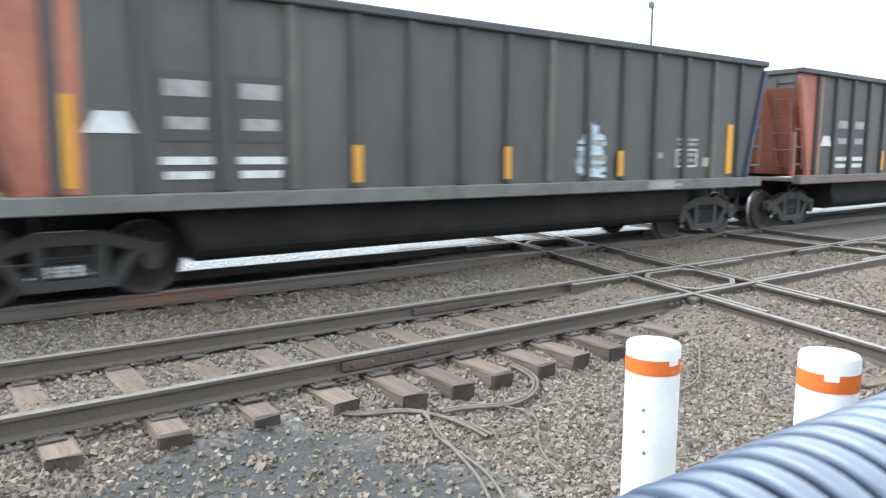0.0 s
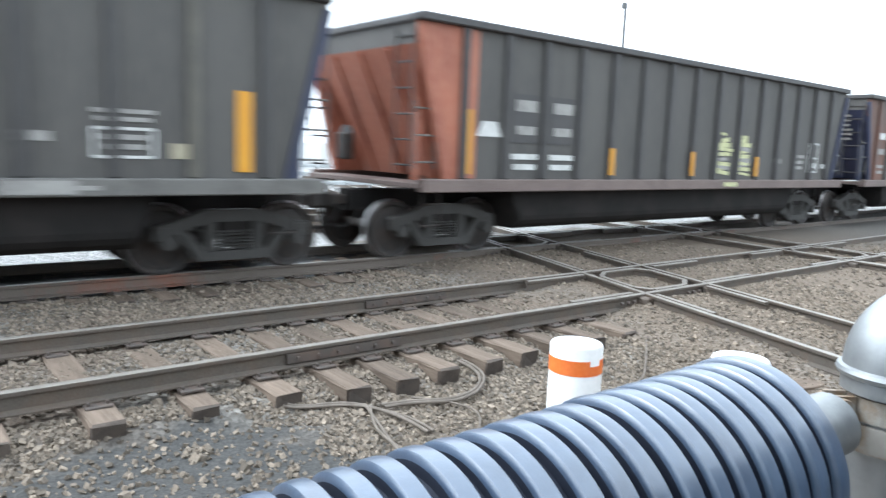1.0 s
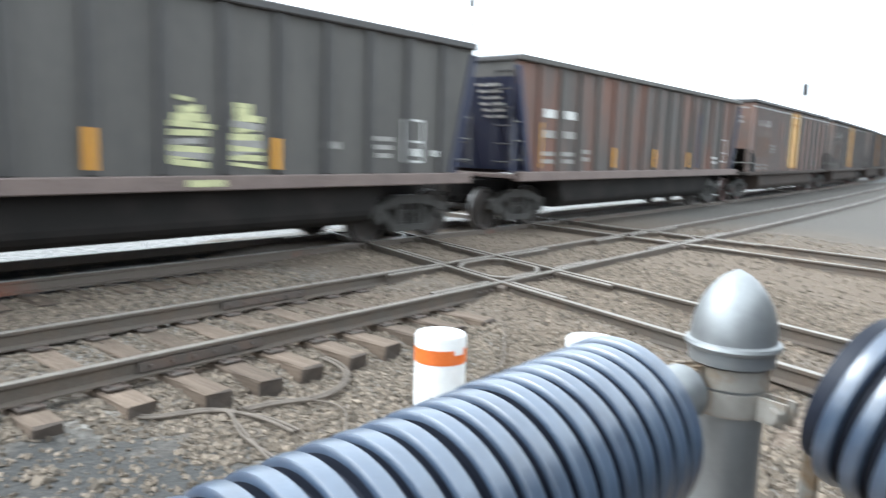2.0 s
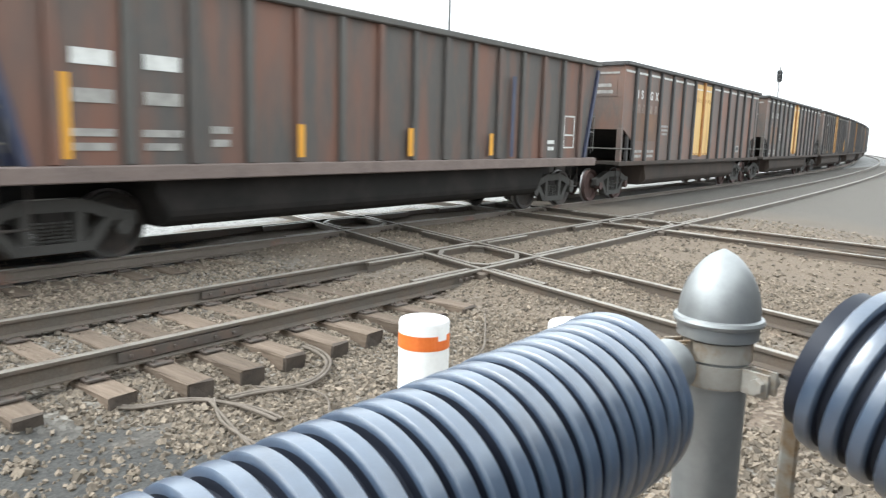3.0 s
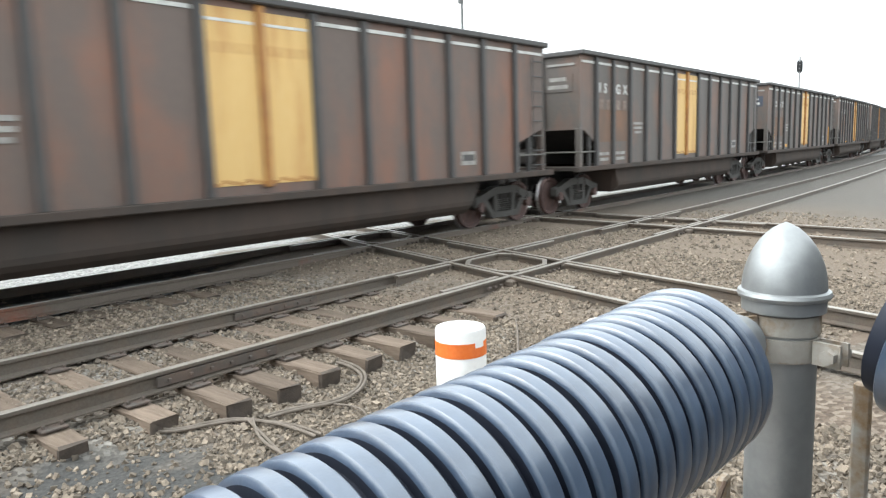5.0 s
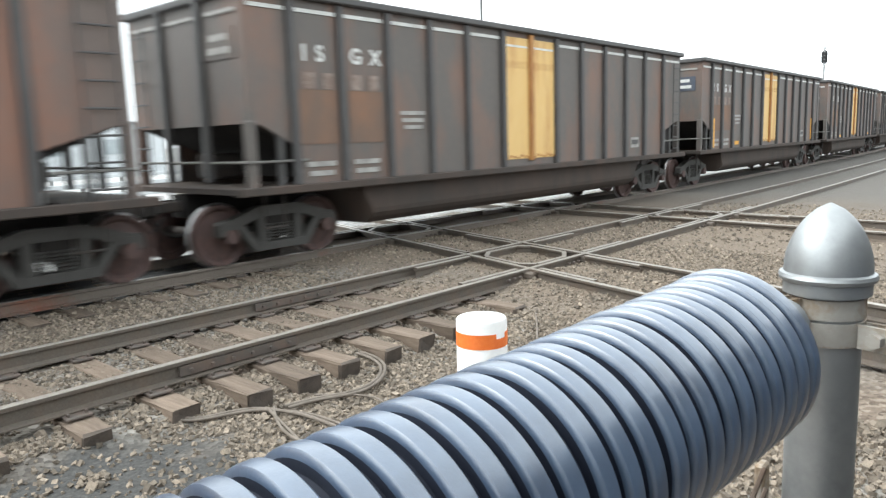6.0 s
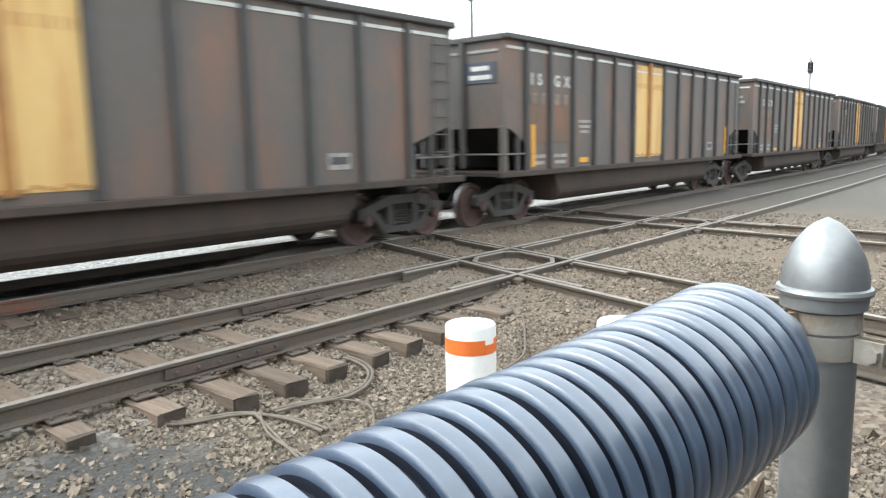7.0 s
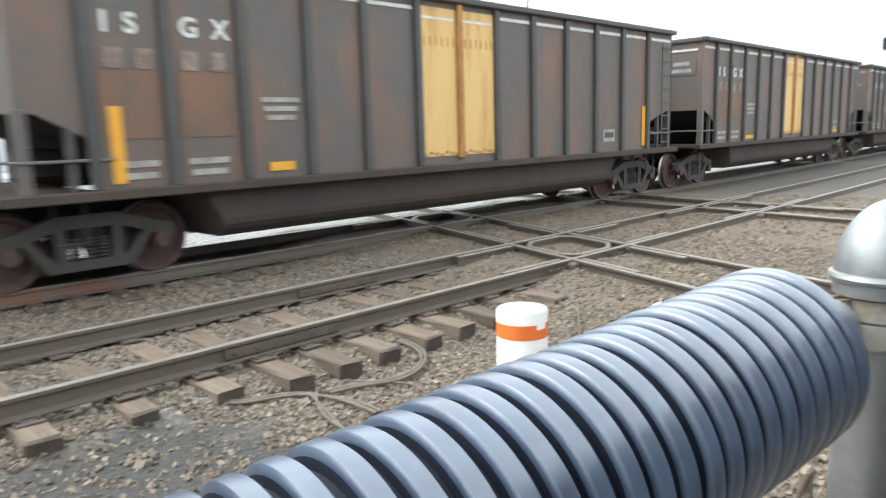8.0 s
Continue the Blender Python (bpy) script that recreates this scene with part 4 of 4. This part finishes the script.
# cars in running order; the leading end's place along the track at the clip's start
ORDER = [(-2, "second"), (-1, "first"), (0, "second"), (1, "rusty"), (2, 3), (3, 0), (4, 2), (5, 1), (6, 0), (7, 2), (8, 0), (9, 1), (10, 0), (11, 2), (12, 0), (13, 0), (14, 1), (15, 0), (16, 2)]
CARS = []
FIRST = {-2: -23.7, -1: -7.72, 0: 8.27, 1: 24.27, 2: 40.48, 3: 56.5, 4: 72.56}
models = {}
for n, kind in ORDER:
    if kind not in models:
        models[kind] = gondola(kind) if isinstance(kind, str) else hopper(kind)
        CARS.append((n, *models[kind]))
    else:
        c = copy_thing(models[kind][0], Matrix())
        CARS.append((n, c, [o for o in c.children_recursive if o.name.startswith("wheelset")]))


def car_pose(n, t):
    """Where car n stands at t: its trucks ride on the curve."""
    s = FIRST.get(n, 40.25 + (n - 2) * PITCH) - SPEED * t
    long = 14.5 if n < 2 else 14.36
    a, b = along(s + 1.32, TRAIN + 0.7525), along(s + long - 1.32, TRAIN + 0.7525)
    d = (b - a).normalized()
    o = a - d * 1.32
    return pose(o.x, o.y, o.z, 0, 0, math.degrees(math.atan2(d.y, d.x)))


def motions():
    for n, car, wheels in CARS:
        walk(car, [(0.5 * i, car_pose(n, 0.5 * i)) for i in range(17)])
        if -2 <= n <= 7:
            step = 1 / 15
            turn = math.degrees(SPEED * step / 0.457)
            for w in wheels:
                x = w.matrix_basis.translation.x
                walk(w, [(i * step, pose(x, 0, 0.457, 0, -turn * i, 0)) for i in range(121)])

# ---------------------------------------------------------------- fence with corrugated sleeves


def corrugated(label, a, b, r, pitch):
    """A ribbed plastic sleeve from a to b: a core tube and its ribs."""
    a, b = Vector(a), Vector(b)
    length = (b - a).length
    turn = (b - a).to_track_quat("Z", "Y").to_matrix().to_4x4()
    pipe = tagged(new("corrugated_sleeve"), label, "plastic pipe", "corrugated sleeves")
    pipe.matrix_basis = Matrix.Translation(a) @ turn
    part("core_tube", lathe(B(), [(r - 0.016, 0), (r - 0.0085, 0), (r - 0.0085, length - 0.004), (r - 0.016, length - 0.004)], 48), M["groove_shade"], pipe, smooth=True)
    q = pitch
    bm = lathe(B(), [(r - 0.0092, 0.02 * q), (r - 0.0040, 0.05 * q), (r - 0.0014, 0.085 * q), (r - 0.0003, 0.14 * q), (r, 0.26 * q), (r, 0.48 * q), (r - 0.0003, 0.60 * q), (r - 0.0014, 0.655 * q), (r - 0.0040, 0.69 * q), (r - 0.0092, 0.72 * q)], 72)
    # sunken flanks take the near-black tone that paints the groove shade
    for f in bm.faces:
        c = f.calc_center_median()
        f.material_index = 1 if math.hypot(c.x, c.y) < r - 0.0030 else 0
    ring = mesh_of("rib", bm, [M["pipe"], M["groove_shade"]], True)
    rr = random.Random(5)
    count = round(length / pitch)
    for i in range(count):
        ob = new("rib", ring)
        ob.parent = pipe
        ob.matrix_basis = pose(rr.uniform(-0.0006, 0.0006), rr.uniform(-0.0006, 0.0006), length - 0.010 - (count - 1 - i) * pitch, rr.uniform(-0.5, 0.5), rr.uniform(-0.5, 0.5), rr.uniform(0, 360))
    return pipe


PX, PY = -7.392, -5.422


def fence_post():
    post = tagged(new("fence_post"), "galvanised fence post with dome cap and rusty tension bands", "fence post")
    bm = lathe(B(), [(0.0255, -0.45), (0.0255, 1.655)], 32, Matrix.Translation((PX, PY, 0)))
    part("post_pipe", bm, M["galv"], post, smooth=True)
    prof = [(0.0262, 1.6425), (0.0308, 1.6425), (0.0312, 1.652), (0.0336, 1.653), (0.0346, 1.6555), (0.0336, 1.658), (0.0310, 1.659)]
    for i in range(1, 13):
        a = i / 12
        prof.append((0.0310 * (1 - a ** 2.0) ** 0.66 if a < 1 else 0.001, 1.659 + 0.052 * a))
    part("dome_cap", lathe(B(), prof, 40, Matrix.Translation((PX, PY, 0))), M["galv"], post, "grey galvanised acorn cap", smooth=True)
    for z0, z1 in ((1.6255, 1.6405), (1.6050, 1.6230)):
        bm = lathe(B(), [(0.0256, z0), (0.0276, z0), (0.0276, z1), (0.0256, z1)], 32, Matrix.Translation((PX, PY, 0)))
        band = part("tension_band", bm, M["galv_rust"], post, smooth=True)
        zc = (z0 + z1) / 2
        c = Vector((PX, PY, zc))
        d = (Vector((-0.012, -0.047, 0)) if z0 < 1.61 else Vector((-0.034, 0.026, 0)))
        u = d.normalized()
        side = Vector((-u.y, u.x, 0))
        for sg in (-1, 1):
            bm = strut(B(), c + u * 0.028 + side * sg * 0.006, c + d + side * sg * 0.006, 0.003, z1 - z0)
            part("band_lug", bm, M["galv_rust"], band)
        e = c + d * 0.86
        bm = rod(B(), e - side * 0.013, e + side * 0.014, 0.0033, 8)
        rod(bm, e - side * 0.014, e - side * 0.008, 0.0060, 6)
        rod(bm, e + side * 0.008, e + side * 0.012, 0.0066, 12)
        part("carriage_bolt", bm, M["galv_rust"], band)
    return post


fence_post()
P0 = Vector((-7.5175, -5.3945, 1.6186))
AX = Vector((0.9905, -0.1168, 0.0722)).normalized()
corrugated("weathered black corrugated plastic sleeve over fence rail", P0 - AX * 83 * 0.0174, P0, 0.0591, 0.0174)
AX2 = Vector((-0.26, -0.93, -0.26)).normalized()
P1 = Vector((-7.424, -5.508, 1.648))
corrugated("black corrugated plastic sleeve past the fence post", P1, P1 + AX2 * 1.1, 0.0591, 0.0174)


def top_rail():
    bm = lathe(B(), [(0.0205, 0), (0.0205, 1.6)], 20, Matrix.Translation(P0 - AX * 1.52) @ AX.to_track_quat("Z", "Y").to_matrix().to_4x4())
    r = part("top_rail", bm, M["galv"], None, smooth=True)
    tagged(r, "grey galvanised fence rail inside the plastic sleeves", "fence rail")
    bm = lathe(B(), [(0.026, 0), (0.029, 0.004), (0.029, 0.028), (0.024, 0.042), (0.012, 0.050)], 24, Matrix.Translation(P0 + AX * 0.004) @ AX.to_track_quat("Z", "Y").to_matrix().to_4x4())
    part("rail_end_cup", bm, M["galv"], r, smooth=True)


top_rail()


def chain_link():
    """Diamond wire mesh hanging under the sleeves, and its tension bars."""
    f = tagged(new("chain_link_fence"), "rusty chain-link mesh below the sleeved rail", "fence")
    bm = B()
    base = Vector((-7.32, -5.478, 0))
    for i in range(-22, 34):
        for sg in (-1, 1):
            pts = []
            for z in (0.0, 1.5):
                x = i * 0.055 + sg * z * 0.5
                pts.append((x, z))
            (x0, z0), (x1, z1) = pts
            # keep the wire inside the panel 0..1.6 m
            lo, hi = 0.0, 0.9
            if (x0 < lo and x1 < lo) or (x0 > hi and x1 > hi):
                continue
            def at(x):
                return z0 + (x - x0) / (x1 - x0) * (z1 - z0)
            if x0 < lo: x0, z0 = lo, at(lo)
            if x0 > hi: x0, z0 = hi, at(hi)
            if x1 < lo: x1, z1 = lo, at(lo)
            if x1 > hi: x1, z1 = hi, at(hi)
            if abs(x1 - x0) < 0.01:
                continue
            a, b = base + AX2 * x0 + Vector((0, 0.002 * sg, z0 - 0.05)), base + AX2 * x1 + Vector((0, 0.002 * sg, z1 - 0.05))
            rod(bm, a, b, 0.0025, 5)
    part("wire_mesh", bm, M["wire"], f)
    bm = box(B(), -7.318, -5.468, 0.76, 0.009, 0.014, 1.62, bevel=0.002)
    part("tension_bar", bm, M["galv_rust"], f)
    bm = box(B(), -7.40, -5.382, 0.72, 0.016, 0.008, 1.55, bevel=0.002)
    part("tension_bar", bm, M["galv_rust"], f)
    for i in range(3):
        bm = rod(B(), (-7.42 + 0.006 * i, -5.39, 1.50 - 0.02 * i), (-7.45 - 0.02 * i, -5.38, 1.45 - 0.03 * i), 0.002, 6)
        part("wire_end", bm, M["wire"], f)


chain_link()

# ---------------------------------------------------------------- bollards


def bollard(x, y, top, r, label, notch):
    b = tagged(new("bollard"), label, "bollard", "white bollards")
    b.matrix_basis = pose(x, y, 0)
    prof = [(r, -0.42 - 0.0), (r, top - 0.012), (r - 0.006, top - 0.003), (r - 0.02, top), (0.001, top + 0.006)]
    part("sleeve", lathe(B(), prof, 40), M["bollard"], b, smooth=True)
    bm = B()
    n = 40
    for i in range(n):
        a0, a1 = 2 * math.pi * i / n, 2 * math.pi * (i + 1) / n
        mid = (a0 + a1) / 2
        hi = top - 0.055 - (0.022 if abs((mid - notch + math.pi) % (2 * math.pi) - math.pi) < 0.28 else 0)
        lo = top - 0.118
        R = r + 0.0015
        vs = [bm.verts.new((R * math.cos(a), R * math.sin(a), z)) for a, z in ((a0, lo), (a1, lo), (a1, hi), (a0, hi))]
        bm.faces.new(vs)
    part("reflective_band", bm, M["tape"], b, "orange reflective tape")
    bm = B()
    for q in range(3):
        rod(bm, ((r - 0.001) * math.cos(notch - 1.1 + 0.04 * q), (r - 0.001) * math.sin(notch - 1.1 + 0.04 * q), top - 0.26 - 0.09 * q), ((r + 0.002) * math.cos(notch - 1.1 + 0.04 * q), (r + 0.002) * math.sin(notch - 1.1 + 0.04 * q), top - 0.26 - 0.09 * q), 0.008, 8)
    part("scuff_marks", bm, M["galv_rust"], b)
    return b


bollard(-5.643, -3.68, 1.015, 0.109, "white bollard with orange reflective band on the gravel", math.radians(-95))
bollard(-5.540, -4.334, 1.100, 0.098, "white bollard with orange band beside the corrugated sleeve", math.radians(-150))

# ---------------------------------------------------------------- cables on the ballast


def cable(points, r, label):
    cu = bpy.data.curves.new("ground_cable", "CURVE")
    cu.dimensions, cu.bevel_depth, cu.bevel_resolution, cu.resolution_u = "3D", r, 2, 8
    sp = cu.splines.new("NURBS")
    sp.points.add(len(points) - 1)
    for p, (x, y, z) in zip(sp.points, points):
        p.co = (x, y, z, 1)
    sp.use_endpoint_u, sp.order_u = True, 4
    cu.materials.append(M["cable"])
    return tagged(new("ground_cable", cu), label, "cable", "cables on the ballast")


for k, dy in enumerate((0.0, 0.05)):
    cable([(-5.12, 0.02, -0.18), (-5.36 - dy, 0.0, -0.2), (-5.44 - dy, -0.25, -0.27), (-5.36 - dy, -0.60, -0.305), (-5.10, -0.62 - dy, -0.31), (-4.88, -0.72 - dy, -0.312), (-4.81, -0.88 - dy, -0.312), (-4.70 + dy, -1.18, -0.315), (-4.72 + dy, -1.54, -0.32)], 0.015 - 0.003 * k, "grey cable looped on the gravel beside the ties")
    cable([(-4.84 + dy, -0.86, -0.305), (-4.93 - 1.5 * dy, -1.18, -0.318), (-5.05, -1.52, -0.325), (-5.12 + dy, -1.80, -0.328), (-5.22 + 2 * dy, -2.10, -0.328), (-5.40 + 2 * dy, -2.42, -0.33)], 0.012, "grey cable trailing over the gravel")
    cable([(-4.72, -0.90 - dy, -0.31), (-4.46, -0.92 - dy, -0.312), (-4.24, -1.08 - dy, -0.312), (-3.98, -1.10 - dy, -0.31), (-3.66 + dy, -0.96, -0.305), (-3.46 + dy, -0.68, -0.28), (-3.52 + dy, -0.42, -0.25)], 0.015, "grey cable bent round the tie ends")
cable([(-0.7, -0.72, -0.30), (-1.05, -0.80, -0.22), (-1.5, -1.15, -0.25), (-1.95, -1.45, -0.3079), (-2.3, -1.70, -0.3179), (-2.7, -1.72, -0.3229)], 0.012, "grey cable end curling on the gravel")
cable([(-4.4, -0.88, -0.3129), (-4.0, -1.25, -0.3229), (-4.2, -1.6, -0.3279), (-4.6, -1.9, -0.3329), (-4.7, -2.3, -0.3329)], 0.009, "thin grey wire lying on the gravel")
bm = box(B(), -0.1, -0.42, -0.25, 0.55, 0.045, 0.03, turn=Euler((0, 0, radians(-20))).to_matrix(), bevel=0.008)
tagged(part("steel_bar", bm, M["galv"]), "short loose steel bar on the gravel", "steel bar")

# ---------------------------------------------------------------- poles and signals


def pole_lamp():
    p = tagged(new("light_pole"), "tall slim steel pole with a small fitting on top", "light pole")
    p.matrix_basis = pose(76.4, 60.7, 0)
    part("shaft", rod(B(), (0, 0, -0.5), (0, 0, 22.2), 0.24, 10, 0.16), M["mast_dark"], p)
    part("fitting", box(B(), -0.25, 0, 22.1, 0.8, 0.5, 0.8, bevel=0.1), M["mast_dark"], p)


def signal(x, y, top, label, heads, turn):
    p = tagged(new("railway_signal"), label, "railway signal", "railway signals")
    p.matrix_basis = pose(x, y, 0, 0, 0, turn)
    part("mast", rod(B(), (0, 0, -0.5), (0, 0, top), 0.09, 10), M["pole"], p)
    for z in heads:
        bm = B()
        prism(bm, [(0.27 * math.cos(a), z + (0.36 if math.sin(a) > 0 else -0.36) + 0.27 * math.sin(a)) for a in (2 * math.pi * (i + 0.5) / 16 for i in range(16))], -0.06, 0.06)
        h = part("signal_head", bm, M["signal"], p, "black oval backing board")
        for q in (-0.34, 0.0, 0.34):
            bm = rod(B(), (0, -0.05, z + q), (0, -0.42, z + q - 0.05), 0.13, 12)
            part("lens_hood", bm, M["signal"], h)
    return p


pole_lamp()
signal(70.3, 14.1, 9.3, "black railway signal head on a mast behind the train", (8.37,), -76)
signal(8.34, 36.2, 9.2, "steel signal mast with two black heads and arms", (4.06, 6.58), -21)

# ---------------------------------------------------------------- far background


def far_building(x, y, w, d, h, label, mat):
    b = tagged(new("far_building"), label, "building", "far buildings")
    b.matrix_basis = pose(x, y, -0.35)
    part("wall", box(B(), 0, 0, h / 2, w, d, h), mat, b)
    part("roof", box(B(), 0, 0, h + 0.12, w + 0.6, d + 0.6, 0.24), M["far_dark"], b)
    for i in range(int(w // 5)):
        bm = box(B(), -w / 2 + 2.5 + 5 * i, -d / 2 - 0.02, h * 0.55, 2.0, 0.08, h * 0.3)
        part("window", bm, M["far_dark"], b)


def railing(x0, x1, y, n):
    """A pale steel barrier beyond the tracks."""
    r = tagged(new("steel_barrier"), "pale steel barrier with posts beyond the tracks", "barrier")
    for i in range(n):
        x = x0 + (x1 - x0) * i / (n - 1)
        part("post", box(B(), x, y, 0.15, 0.12, 0.12, 1.0, bevel=0.01), M["pole"], r)
    for z in (0.25, 0.6):
        part("beam", box(B(), (x0 + x1) / 2, y - 0.08, z, x1 - x0, 0.05, 0.16, bevel=0.02), M["far_wall"], r)


railing(-8, 30, 19.0, 20)
railing(-2, 40, 27.0, 15)
far_building(14, 62, 22, 10, 4.2, "low pale building far behind the train", M["far_wall"])
far_building(190, -20, 30, 14, 9.0, "pale hazy building far along the track", M["far_wall"])
far_building(-8, 74, 16, 8, 5.0, "low pale shed far behind the train", M["far_wall"])


def tree(x, y, h, seed):
    rng = random.Random(seed)
    t = tagged(new("far_tree"), "hazy tree far beyond the track", "tree", "far trees")
    t.matrix_basis = pose(x, y, -0.35)
    part("trunk", rod(B(), (0, 0, 0), (0, 0, h * 0.6), h * 0.03, 8, h * 0.012), M["bark"], t)
    bm = B()
    for i in range(420):
        a, u = rng.uniform(0, 6.28), rng.uniform(0, 1)
        r = h * 0.33 * math.sqrt(rng.random()) * (1.1 - 0.6 * u)
        c = Vector((r * math.cos(a), r * math.sin(a), h * (0.3 + 0.68 * u)))
        m = Matrix.Translation(c) @ Euler((rng.uniform(0, 3), rng.uniform(0, 3), rng.uniform(0, 3))).to_matrix().to_4x4()
        bmesh.ops.create_grid(bm, x_segments=1, y_segments=1, size=h * rng.uniform(0.02, 0.045), matrix=m)
    part("crown", bm, M["leaf"], t)


for i, (x, y, h) in enumerate(((165, 6, 9), (172, -2, 11), (180, -10, 10), (176, 14, 9), (186, 3, 12), (205, -32, 12))):
    tree(x, y, h, i)

# ---------------------------------------------------------------- loose ballast
pick = random.Random(9)


def clear(x, y):
    """Off the rails, and sparse where mud covers the ballast."""
    if min(abs(y - x * x / (2 * CURVE) - q) for q in (0, 1.505, 3.987, 5.492)) < 0.06:
        return False
    if x > -1.3 and pick.random() < 0.72:
        return False
    wet = math.hypot(x + 6.5, y + 1.9) + 1.4 * (0.5 + 0.5 * noise.noise(Vector((x * 1.6, y * 1.6, 2))))
    return pick.random() < (0.16 if wet < 2.15 else 1.0)


stones("ballast_stones", 80000, (-9.0, 3.5), (-4.2, 0.1), 0.037, "loose grey-brown crushed ballast stones", 1, clear)
stones("ballast_stones", 32000, (-9.0, 6.0), (0.1, 4.0), 0.037, "crushed ballast stones between the rails and ties", 2, clear)
stones("ballast_stones", 12000, (3.0, 11.0), (-5.5, 1.5), 0.05, "crushed ballast stones beside the second crossing", 3, clear)
stones("ballast_stones", 16000, (-7.6, -2.5), (-6.8, -4.1), 0.045, "crushed ballast stones below the fence", 4)

motions()
